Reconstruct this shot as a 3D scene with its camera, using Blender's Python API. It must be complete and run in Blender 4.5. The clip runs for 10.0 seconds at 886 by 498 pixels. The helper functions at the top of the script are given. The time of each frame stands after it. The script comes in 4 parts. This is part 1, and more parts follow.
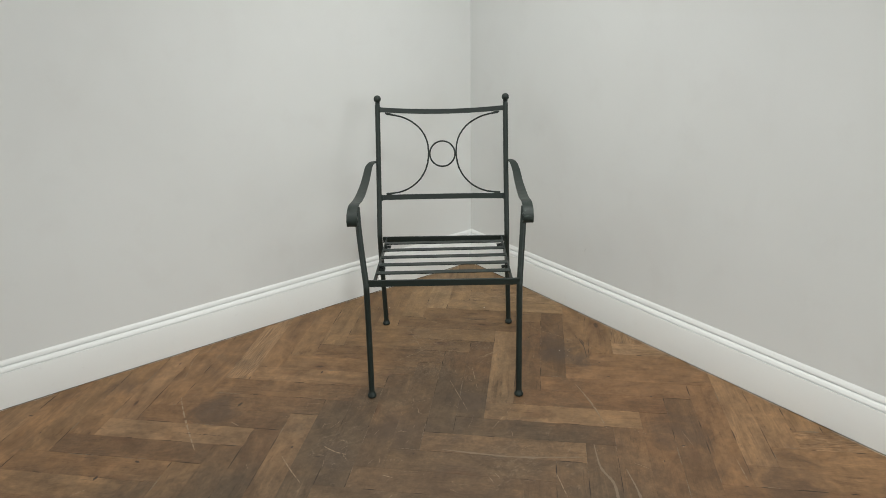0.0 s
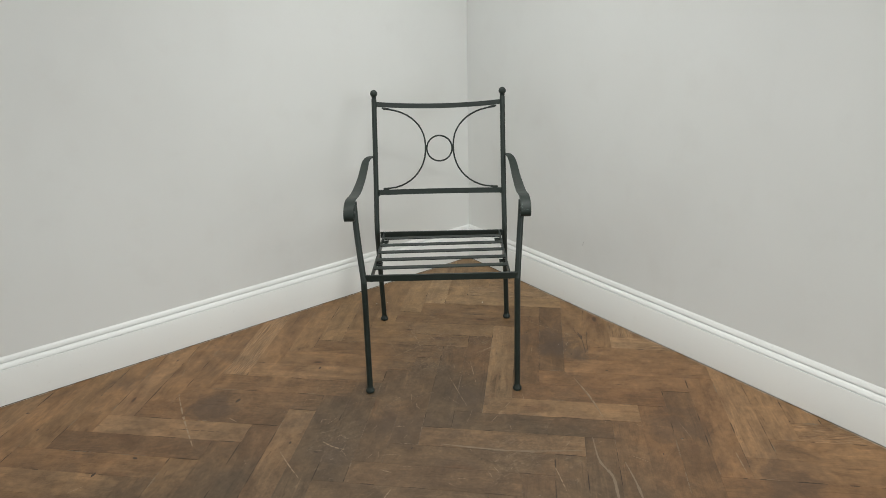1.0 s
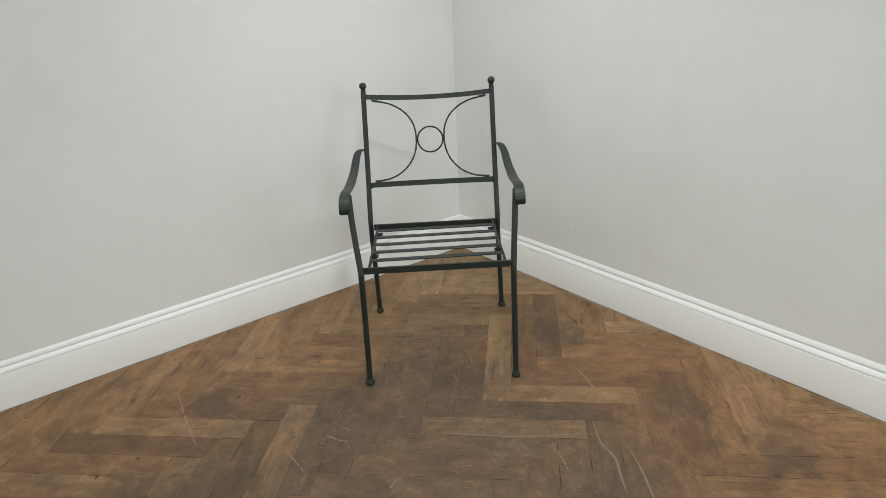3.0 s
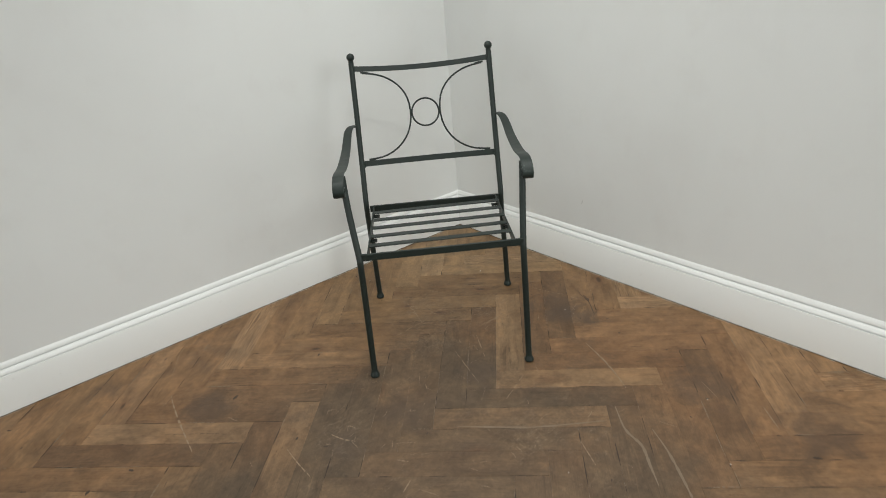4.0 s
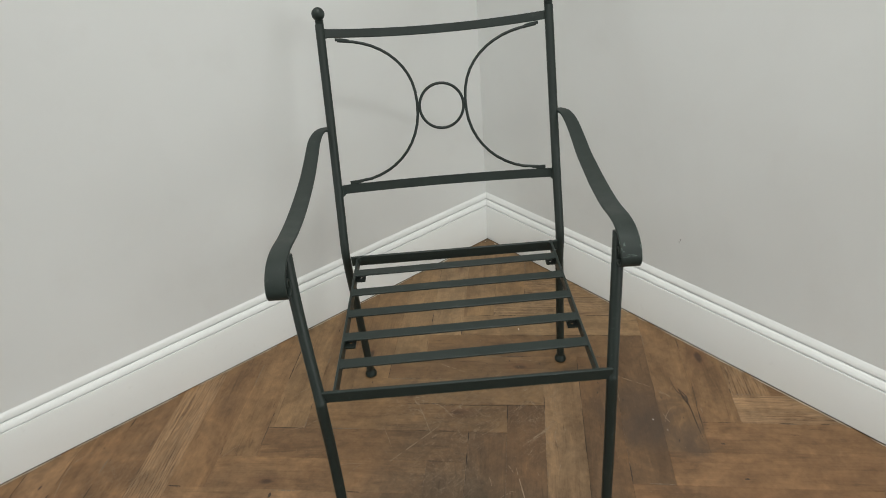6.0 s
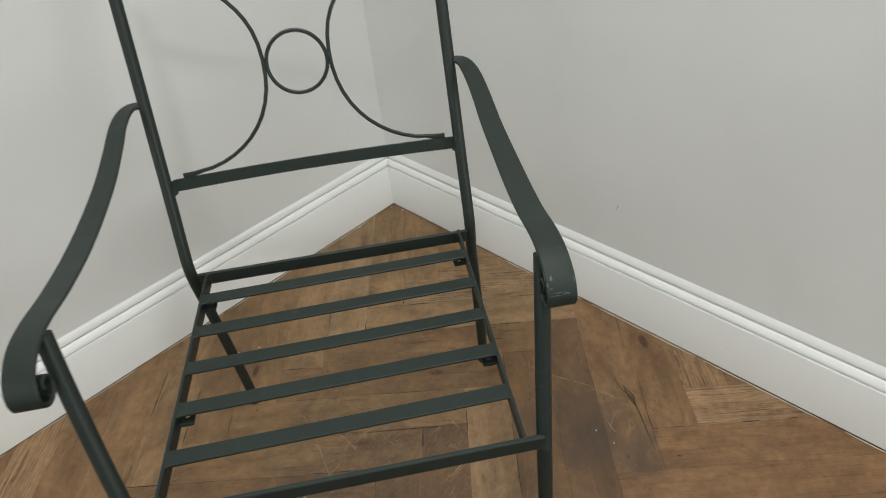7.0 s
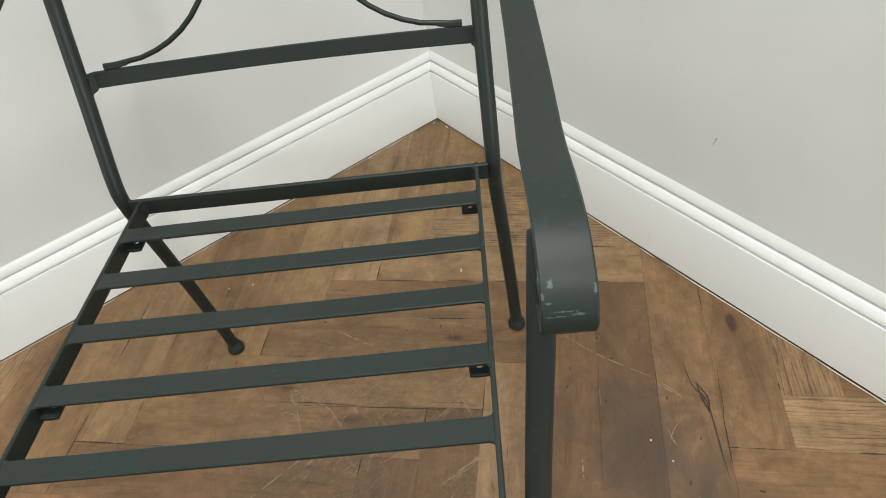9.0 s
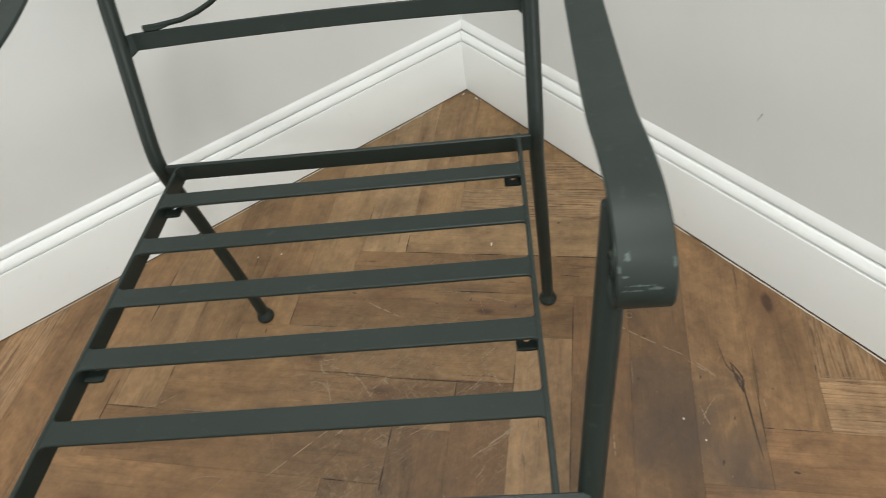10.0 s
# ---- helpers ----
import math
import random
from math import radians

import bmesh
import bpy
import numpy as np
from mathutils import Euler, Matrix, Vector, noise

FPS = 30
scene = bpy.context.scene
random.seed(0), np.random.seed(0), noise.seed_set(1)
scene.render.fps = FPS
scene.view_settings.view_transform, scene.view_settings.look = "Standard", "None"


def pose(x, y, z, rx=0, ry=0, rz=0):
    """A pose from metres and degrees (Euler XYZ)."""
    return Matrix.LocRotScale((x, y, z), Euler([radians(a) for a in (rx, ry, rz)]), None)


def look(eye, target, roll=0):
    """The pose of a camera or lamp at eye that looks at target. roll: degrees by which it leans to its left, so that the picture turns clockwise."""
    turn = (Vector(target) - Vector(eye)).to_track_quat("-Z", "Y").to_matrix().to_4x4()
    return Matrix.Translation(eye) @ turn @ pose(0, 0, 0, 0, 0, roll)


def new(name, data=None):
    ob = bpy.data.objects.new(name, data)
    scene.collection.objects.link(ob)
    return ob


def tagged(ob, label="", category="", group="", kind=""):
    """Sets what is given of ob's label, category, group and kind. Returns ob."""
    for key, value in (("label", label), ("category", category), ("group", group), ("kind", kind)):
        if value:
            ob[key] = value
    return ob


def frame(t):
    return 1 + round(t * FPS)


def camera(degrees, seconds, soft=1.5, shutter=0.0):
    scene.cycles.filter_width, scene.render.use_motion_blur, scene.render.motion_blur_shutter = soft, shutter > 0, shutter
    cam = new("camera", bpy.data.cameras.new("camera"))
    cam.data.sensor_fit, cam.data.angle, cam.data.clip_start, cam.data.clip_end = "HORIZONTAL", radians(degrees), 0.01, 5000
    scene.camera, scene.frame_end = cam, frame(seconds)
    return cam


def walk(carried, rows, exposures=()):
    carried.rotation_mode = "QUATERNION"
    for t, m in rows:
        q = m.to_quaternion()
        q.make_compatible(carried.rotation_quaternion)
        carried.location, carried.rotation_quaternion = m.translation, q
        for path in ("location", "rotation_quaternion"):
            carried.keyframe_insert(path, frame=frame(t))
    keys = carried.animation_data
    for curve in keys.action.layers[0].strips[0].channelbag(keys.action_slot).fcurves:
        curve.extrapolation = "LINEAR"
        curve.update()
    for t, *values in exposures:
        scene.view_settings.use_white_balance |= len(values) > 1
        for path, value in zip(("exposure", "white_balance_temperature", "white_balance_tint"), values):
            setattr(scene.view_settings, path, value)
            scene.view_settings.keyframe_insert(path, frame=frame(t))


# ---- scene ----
cam = camera(68.2, 10.0, soft=0.7, shutter=0.25)
PATH = [
    (0, (-2.037, -2.502, 1.343), (-0.928, -1.006, 0.612), -1.2),
    (0.5, (-2.034, -2.505, 1.332), (-0.921, -1.009, 0.611), -1.4),
    (1, (-2.033, -2.502, 1.332), (-0.923, -1.012, 0.593), -1.5),
    (1.5, (-2.036, -2.503, 1.326), (-0.918, -1.017, 0.589), -1.2),
    (2, (-2.031, -2.503, 1.328), (-0.926, -1.02, 0.568), -1.4),
    (2.2, (-2.029, -2.498, 1.341), (-0.91, -1.037, 0.558), -1.0),
    (3.3, (-2.08, -2.474, 1.326), (-0.928, -1.029, 0.56), -3.5),
    (3.5, (-2.079, -2.452, 1.316), (-0.914, -1.037, 0.515), -3.9),
    (3.7, (-2.051, -2.423, 1.317), (-0.899, -1.026, 0.468), -5.7),
    (4, (-2.006, -2.342, 1.302), (-0.87, -0.928, 0.459), -5.1),
    (4.2, (-1.932, -2.29, 1.311), (-0.852, -0.82, 0.491), -6.0),
    (4.5, (-1.864, -2.187, 1.303), (-0.834, -0.703, 0.445), -5.3),
    (4.7, (-1.805, -2.109, 1.294), (-0.789, -0.633, 0.407), -4.9),
    (5, (-1.749, -1.978, 1.283), (-0.682, -0.536, 0.399), -4.8),
    (5.2, (-1.676, -1.888, 1.296), (-0.547, -0.553, 0.326), -4.3),
    (6.3, (-1.298, -1.498, 1.228), (-0.304, -0.115, 0.181), -5.5),
    (6.4, (-1.276, -1.477, 1.245), (-0.243, -0.126, 0.197), -5.5),
    (6.5, (-1.240, -1.438, 1.229), (-0.115, -0.185, 0.148), -3.5),
    (6.7, (-1.178, -1.391, 1.209), (-0.023, -0.221, 0.07), -3.9),
    (7, (-1.053, -1.341, 1.160), (0.007, -0.196, -0.091), -6.2),
    (7.2, (-0.948, -1.292, 1.119), (0.011, -0.129, -0.195), -6.7),
    (7.5, (-0.862, -1.248, 1.053), (-0.081, -0.049, -0.345), -6.1),
    (7.7, (-0.835, -1.234, 1.021), (-0.125, -0.037, -0.416), -9.4),
    (8, (-0.811, -1.221, 0.987), (-0.072, 0.021, -0.396), -9.8),
    (8.5, (-0.796, -1.213, 0.978), (-0.062, 0.05, -0.388), -10.2),
    (9, (-0.781, -1.207, 0.962), (-0.049, 0.004, -0.452), -10.0),
    (9.5, (-0.775, -1.198, 0.952), (-0.06, -0.009, -0.487), -10.2),
    (9.8, (-0.779, -1.193, 0.954), (-0.079, -0.014, -0.502), -10.0),
    (10, (-0.806, -1.181, 0.956), (-0.145, 0.011, -0.505), -10.3),
]
EXPOSURES = [(0.0, 0.02), (4.0, 0.02), (5.2, -0.02), (6.3, -0.05), (6.9, -0.06), (7.2, -0.05), (7.5, -0.12), (7.7, 0.32), (7.9, 0.36), (9.5, 0.36), (10.0, 0.30)]
walk(cam, [(t, look(eye, target, roll)) for t, eye, target, roll in PATH], EXPOSURES)

# ---- light ----
world = bpy.data.worlds.new("world")
world.use_nodes = True
world.node_tree.nodes["Background"].inputs[0].default_value = (0.85, 0.92, 1.0, 1)
world.node_tree.nodes["Background"].inputs[1].default_value = 0.3
scene.world = world


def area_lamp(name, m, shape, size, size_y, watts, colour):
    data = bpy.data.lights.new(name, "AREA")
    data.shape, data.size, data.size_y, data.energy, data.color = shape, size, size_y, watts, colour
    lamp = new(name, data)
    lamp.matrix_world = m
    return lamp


FAR_X, FAR_Y, HIGH, BACK = -4.4, -4.8, 2.7, 0.0225   # the skirting's faces meet at the origin; the plaster lies BACK behind them
REAR_OPENING = (-1.5, -0.1, 0.75, 2.25)   # unseen opening for a lamp behind the camera: x from, x to, sill, head
SIDE = (-1.5, -0.1, 0.75, 2.25)      # lamp opening added in the far side wall: y from, y to, sill, head
WHITE_LIGHT, COOL_LIGHT = (0.985, 1.0, 0.975), (0.975, 1.0, 0.995)
# area lamps added in the unseen openings to brighten the two corner walls
area_lamp("lamp_opening_unseen", pose((REAR_OPENING[0] + REAR_OPENING[1]) / 2, FAR_Y - 0.07, (REAR_OPENING[2] + REAR_OPENING[3]) / 2, 90, 0, 0), "RECTANGLE", REAR_OPENING[1] - REAR_OPENING[0], REAR_OPENING[3] - REAR_OPENING[2], 42, COOL_LIGHT)
area_lamp("lamp_opening_unseen", pose(FAR_X - 0.07, (SIDE[0] + SIDE[1]) / 2, (SIDE[2] + SIDE[3]) / 2, 90, 0, -90), "RECTANGLE", SIDE[1] - SIDE[0], SIDE[3] - SIDE[2], 20, COOL_LIGHT)
# unseen discs under the ceiling; third set by wall shadows, others added as fill
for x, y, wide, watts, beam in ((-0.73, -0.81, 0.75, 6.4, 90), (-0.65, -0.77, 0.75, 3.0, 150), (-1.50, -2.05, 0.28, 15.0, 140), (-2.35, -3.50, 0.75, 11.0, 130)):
    area_lamp("lamp_overhead_unseen", pose(x, y, 2.66), "DISK", wide, wide, watts, WHITE_LIGHT).data.spread = radians(beam)


# ---- materials ----
def material(name, rough=0.6, metal=0.0):
    m = bpy.data.materials.new(name)
    m.use_nodes = True
    t = m.node_tree
    b = t.nodes["Principled BSDF"]
    b.inputs["Roughness"].default_value = rough
    b.inputs["Metallic"].default_value = metal
    return m, t, b


def node(t, kind, **inputs):
    n = t.nodes.new(kind)
    for key, value in inputs.items():
        sock = n.inputs[key.replace("_", " ")]
        if hasattr(value, "is_output"):
            t.links.new(value, sock)
        else:
            sock.default_value = value
    return n


def maths(t, op, a, b=None, clamp=False):
    n = t.nodes.new("ShaderNodeMath")
    n.operation, n.use_clamp = op, clamp
    for i, value in enumerate((a, b)):
        if value is None:
            continue
        if hasattr(value, "is_output"):
            t.links.new(value, n.inputs[i])
        else:
            n.inputs[i].default_value = value
    return n.outputs[0]


def mix(t, fac, a, b, blend="MIX"):
    n = t.nodes.new("ShaderNodeMix")
    n.data_type, n.blend_type = "RGBA", blend
    for i, value in ((0, fac), (6, a), (7, b)):
        if hasattr(value, "is_output"):
            t.links.new(value, n.inputs[i])
        else:
            n.inputs[i].default_value = value if i == 0 else (*value, 1)
    return n.outputs[2]


def ramp(t, fac, stops):
    n = t.nodes.new("ShaderNodeValToRGB")
    t.links.new(fac, n.inputs[0])
    e = n.color_ramp.elements
    while len(e) < len(stops):
        e.new(0.5)
    for el, (p, c) in zip(e, stops):
        el.position, el.color = p, (*c, 1) if len(c) == 3 else c
    return n.outputs[0]


def noise_tex(t, vector, scale, detail=4.0, rough=0.55, distortion=0.0):
    n = node(t, "ShaderNodeTexNoise", Scale=scale, Detail=detail, Roughness=rough, Distortion=distortion)
    t.links.new(vector, n.inputs["Vector"])
    return n.outputs["Fac"]


def bump(t, b, height, strength, distance):
    n = node(t, "ShaderNodeBump", Strength=strength, Distance=distance, Height=height)
    t.links.new(n.outputs[0], b.inputs["Normal"])


def stretched(t, vector, scale):
    n = node(t, "ShaderNodeMapping", Vector=vector, Scale=scale)
    return n.outputs[0]


def wall_paint():
    m, t, b = material("wall_paint", 0.62)
    p = node(t, "ShaderNodeNewGeometry").outputs["Position"]
    big = noise_tex(t, p, 1.6, 3)
    roller = noise_tex(t, p, 260, 3)
    c = ramp(t, big, [(0.3, (0.702, 0.715, 0.698)), (0.7, (0.732, 0.746, 0.730))])
    smear = ramp(t, noise_tex(t, p, 5.5, 5, 0.6), [(0.56, (0, 0, 0)), (0.80, (1, 1, 1))])
    c = mix(t, maths(t, "MULTIPLY", smear, 0.16), c, (0.56, 0.54, 0.51))
    # hand-wide soft smudges
    soil = ramp(t, noise_tex(t, stretched(t, p, (1, 1, 0.6)), 3.3, 4, 0.5, 0.8), [(0.52, (0, 0, 0)), (0.72, (1, 1, 1))])
    c = mix(t, maths(t, "MULTIPLY", soil, 0.12), c, (0.60, 0.585, 0.56))
    t.links.new(c, b.inputs["Base Color"])
    bump(t, b, roller, 0.12, 0.0006)
    return m


def gloss_white(name="skirting_paint", colour=(0.816, 0.830, 0.810)):
    m, t, b = material(name, 0.38)
    p = node(t, "ShaderNodeNewGeometry").outputs["Position"]
    c = mix(t, noise_tex(t, p, 3.0, 4), colour, tuple(v * 0.94 for v in colour))
    dirt = ramp(t, noise_tex(t, p, 38, 6, 0.65), [(0.62, (0, 0, 0)), (0.78, (1, 1, 1))])
    c = mix(t, maths(t, "MULTIPLY", dirt, 0.16), c, (0.36, 0.32, 0.27))
    t.links.new(c, b.inputs["Base Color"])
    bump(t, b, noise_tex(t, stretched(t, p, (1, 1, 6)), 90, 3), 0.10, 0.0008)
    return m


def oak():
    m, t, b = material("worn_oak", 0.5)
    uv = node(t, "ShaderNodeUVMap").outputs[0]
    geo = node(t, "ShaderNodeNewGeometry")
    p = geo.outputs["Position"]
    info = node(t, "ShaderNodeObjectInfo")
    one = info.outputs["Random"]
    hue = node(t, "ShaderNodeSeparateXYZ", Vector=info.outputs["Color"])
    rnd = maths(t, "FRACT", maths(t, "ADD", one, geo.outputs["Random Per Island"]))
    rnd2 = maths(t, "FRACT", maths(t, "MULTIPLY", rnd, 17.31))
    rnd3 = maths(t, "FRACT", maths(t, "MULTIPLY", rnd, 53.77))
    rnd4 = maths(t, "POWER", maths(t, "FRACT", maths(t, "MULTIPLY", rnd, 101.9)), 2.0)
    shift = node(t, "ShaderNodeCombineXYZ", X=maths(t, "MULTIPLY", rnd, 91.0), Y=maths(t, "MULTIPLY", rnd2, 57.0), Z=maths(t, "MULTIPLY", rnd3, 13.0)).outputs[0]
    v = t.nodes.new("ShaderNodeVectorMath")
    t.links.new(uv, v.inputs[0]), t.links.new(shift, v.inputs[1])
    g = v.outputs[0]
    # figure: long wandering grain, rings, pores
    fig = noise_tex(t, stretched(t, g, (2.6, 12, 1)), 1.0, 6, 0.62, 1.6)
    fine = noise_tex(t, stretched(t, g, (9, 210, 1)), 1.0, 3, 0.6, 0.4)
    pore = noise_tex(t, stretched(t, g, (22, 620, 1)), 1.0, 2, 0.5)
    wave = node(t, "ShaderNodeTexWave", Scale=1.0, Distortion=16.0, Detail=4.0, Detail_Scale=0.9)
    wave.bands_direction = "Y"
    t.links.new(stretched(t, g, (3.0, 40, 1)), wave.inputs["Vector"])
    ring = wave.outputs["Fac"]
    tone = maths(t, "ADD", hue.outputs[0], maths(t, "MULTIPLY", maths(t, "SUBTRACT", rnd2, 0.5), 0.22), True)
    base = ramp(t, tone, [(0.0, (0.110, 0.062, 0.029)), (0.35, (0.176, 0.103, 0.049)), (0.7, (0.236, 0.144, 0.069)), (1.0, (0.282, 0.186, 0.100))])
    base = mix(t, info.outputs["Alpha"], base, (1.045, 0.955, 0.935), "MULTIPLY")
    c = mix(t, maths(t, "MULTIPLY", ramp(t, fig, [(0.36, (1, 1, 1)), (0.58, (0, 0, 0))]), 0.36), base, (0.098, 0.052, 0.024))
    # a few boards with strongly drawn wavy grain
    drawn = maths(t, "MAXIMUM", hue.outputs[2], maths(t, "ADD", 0.03, maths(t, "MULTIPLY", rnd3, 0.14)))
    c = mix(t, maths(t, "MULTIPLY", ramp(t, ring, [(0.0, (1, 1, 1)), (0.40, (0, 0, 0))]), maths(t, "MULTIPLY", maths(t, "MULTIPLY", drawn, 0.85), ramp(t, noise_tex(t, stretched(t, g, (9, 30, 1)), 1.0, 4, 0.6), [(0.36, (0.2, 0.2, 0.2)), (0.62, (1, 1, 1))]))), c, (0.080, 0.041, 0.019))
    c = mix(t, maths(t, "MULTIPLY", ramp(t, fine, [(0.34, (1, 1, 1)), (0.54, (0, 0, 0))]), maths(t, "ADD", 0.05, maths(t, "MULTIPLY", rnd4, 0.14))), c, (0.085, 0.046, 0.022))
    sawn = ramp(t, noise_tex(t, stretched(t, g, (16, 150, 1)), 1.0, 5, 0.7, 2.2), [(0.50, (0, 0, 0)), (0.60, (1, 1, 1))])
    c = mix(t, maths(t, "MULTIPLY", maths(t, "MULTIPLY", sawn, hue.outputs[2]), 0.48), c, (0.35, 0.238, 0.142))
    # greyed traffic wear in broad patches of the room, not along the walls
    sep = node(t, "ShaderNodeSeparateXYZ", Vector=p)
    away = maths(t, "MINIMUM", maths(t, "MULTIPLY", sep.outputs[0], -1.0), maths(t, "MULTIPLY", sep.outputs[1], -1.0))
    zone = maths(t, "ADD", maths(t, "MULTIPLY", away, 1.15), maths(t, "MULTIPLY", maths(t, "SUBTRACT", noise_tex(t, p, 3.2, 5, 0.62), 0.5), 1.5))
    worn = ramp(t, zone, [(0.40, (0, 0, 0)), (1.05, (1, 1, 1))])
    grey = mix(t, noise_tex(t, p, 9, 4, 0.6), (0.0570, 0.0398, 0.0243), (0.1100, 0.0760, 0.0460))
    c = mix(t, maths(t, "MAXIMUM", maths(t, "MULTIPLY", worn, maths(t, "ADD", 0.50, maths(t, "MULTIPLY", hue.outputs[1], 0.40))), maths(t, "MULTIPLY", maths(t, "SUBTRACT", hue.outputs[1], 0.9, True), 3.2, True)), c, grey)
    # cloudy stains along the grain, mottling, greasy patches
    smoke = noise_tex(t, stretched(t, g, (4.0, 8, 1)), 1.0, 5, 0.62, 1.8)
    c = mix(t, 0.85, c, ramp(t, smoke, [(0.30, (0.70, 0.68, 0.66)), (0.50, (1, 1, 1)), (0.70, (1.26, 1.25, 1.22))]), "MULTIPLY")
    c = mix(t, 0.36, c, ramp(t, noise_tex(t, p, 60, 7, 0.75), [(0.38, (0.62, 0.60, 0.58)), (0.49, (0.98, 0.98, 0.98)), (0.53, (1.02, 1.02, 1.02)), (0.64, (1.34, 1.33, 1.30))]), "MULTIPLY")
    patch = ramp(t, noise_tex(t, p, 5.5, 6, 0.66, 0.6), [(0.54, (0, 0, 0)), (0.70, (1, 1, 1))])
    c = mix(t, maths(t, "MULTIPLY", maths(t, "MULTIPLY", patch, worn), 0.38), c, (0.060, 0.043, 0.031))
    c = mix(t, maths(t, "MULTIPLY", ramp(t, pore, [(0.28, (1, 1, 1)), (0.42, (0, 0, 0))]), 0.20), c, (0.050, 0.028, 0.014))
    cloud = noise_tex(t, p, 8.0, 8, 0.62, 1.2)
    c = mix(t, 0.46, c, ramp(t, cloud, [(0.36, (0.64, 0.63, 0.62)), (0.47, (0.94, 0.94, 0.94)), (0.55, (1.06, 1.05, 1.04)), (0.65, (1.42, 1.38, 1.32))]), "MULTIPLY")
    streak = noise_tex(t, stretched(t, g, (5, 60, 1)), 1.0, 6, 0.64, 1.1)
    brushed = ramp(t, noise_tex(t, p, 3.4, 3, 0.6), [(0.44, (0.06, 0.06, 0.06)), (0.60, (0.62, 0.62, 0.62))])
    c = mix(t, brushed, c, ramp(t, streak, [(0.34, (0.48, 0.46, 0.44)), (0.43, (0.94, 0.94, 0.94)), (0.58, (1.03, 1.03, 1.02)), (0.68, (1.45, 1.43, 1.38))]), "MULTIPLY")
    # smudges that run on from board to board, and a blotchy wear within them
    smudge = noise_tex(t, p, 21, 7, 0.70, 1.6)
    c = mix(t, maths(t, "ADD", 0.10, maths(t, "MULTIPLY", worn, 0.25)), c, ramp(t, smudge, [(0.37, (0.56, 0.55, 0.54)), (0.47, (0.94, 0.94, 0.94)), (0.54, (1.04, 1.04, 1.03)), (0.64, (1.42, 1.40, 1.36))]), "MULTIPLY")
    # knots, dark in the middle with a ruddy ring
    vor = node(t, "ShaderNodeTexVoronoi", Scale=1.0, Randomness=1.0)
    t.links.new(stretched(t, g, (3.0, 7.0, 1)), vor.inputs["Vector"])
    near = maths(t, "ADD", vor.outputs["Distance"], maths(t, "MULTIPLY", maths(t, "SUBTRACT", fig, 0.5), 0.16))
    knot = ramp(t, near, [(0.026, (1, 1, 1)), (0.060, (0, 0, 0))])
    halo = ramp(t, near, [(0.05, (1, 1, 1)), (0.19, (0, 0, 0))])
    c = mix(t, maths(t, "MULTIPLY", halo, 0.38), c, (0.105, 0.047, 0.021))
    c = mix(t, maths(t, "MULTIPLY", knot, 0.8), c, (0.040, 0.021, 0.012))
    # specks and nail holes
    dots = node(t, "ShaderNodeTexVoronoi", Scale=13.0, Randomness=1.0)
    t.links.new(p, dots.inputs["Vector"])
    few = maths(t, "GREATER_THAN", node(t, "ShaderNodeSeparateXYZ", Vector=dots.outputs["Color"]).outputs[0], 0.80)
    dot = maths(t, "MULTIPLY", ramp(t, maths(t, "ADD", dots.outputs["Distance"], maths(t, "MULTIPLY", noise_tex(t, p, 160, 3), 0.05)), [(0.045, (1, 1, 1)), (0.075, (0, 0, 0))]), few)
    c = mix(t, maths(t, "MULTIPLY", dot, 0.7), c, (0.035, 0.020, 0.011))
    # crackled dark checks along the grain, only here and there
    open_at = ramp(t, noise_tex(t, p, 5.0, 3), [(0.48, (0, 0, 0)), (0.60, (1, 1, 1))])
    check = ramp(t, noise_tex(t, stretched(t, g, (7, 95, 1)), 1.0, 6, 0.75, 0.8), [(0.35, (1, 1, 1)), (0.40, (0, 0, 0))])
    c = mix(t, maths(t, "MULTIPLY", maths(t, "MULTIPLY", check, open_at), 0.7), c, (0.050, 0.028, 0.015))
    # pale scuffs and fine specks of wear
    scuff = ramp(t, noise_tex(t, stretched(t, p, (13, 34, 1)), 1.0, 8, 0.78, 1.8), [(0.57, (0, 0, 0)), (0.70, (1, 1, 1))])
    scuff2 = ramp(t, noise_tex(t, stretched(t, p, (46, 17, 1)), 1.0, 8, 0.80, 2.2), [(0.59, (0, 0, 0)), (0.70, (1, 1, 1))])
    gate = ramp(t, noise_tex(t, p, 4.0, 3), [(0.42, (0, 0, 0)), (0.60, (1, 1, 1))])
    scrape_a = ramp(t, noise_tex(t, stretched(t, p, (22, 75, 1)), 1.0, 9, 0.80, 2.4), [(0.53, (0, 0, 0)), (0.63, (1, 1, 1))])
    scrape_b = ramp(t, noise_tex(t, stretched(t, p, (80, 26, 1)), 1.0, 9, 0.80, 2.0), [(0.55, (0, 0, 0)), (0.64, (1, 1, 1))])
    scrape = maths(t, "MAXIMUM", scrape_a, scrape_b)
    rub = maths(t, "MULTIPLY", maths(t, "MAXIMUM", scuff, scuff2), maths(t, "MULTIPLY", maths(t, "MULTIPLY", gate, worn), 0.42))
    c = mix(t, rub, c, (0.28, 0.208, 0.138))
    for x, y, wide in ((-0.69, -0.48, 0.13), (-0.62, -0.62, 0.16), (-0.46, -0.72, 0.13), (-0.57, -0.80, 0.10), (-0.80, -0.72, 0.14), (-1.30, -0.93, 0.12), (-0.92, -1.32, 0.14), (-1.35, -0.20, 0.16)):
        n = t.nodes.new("ShaderNodeVectorMath")
        n.operation = "DISTANCE"
        t.links.new(p, n.inputs[0])
        n.inputs[1].default_value = (x, y, 0)
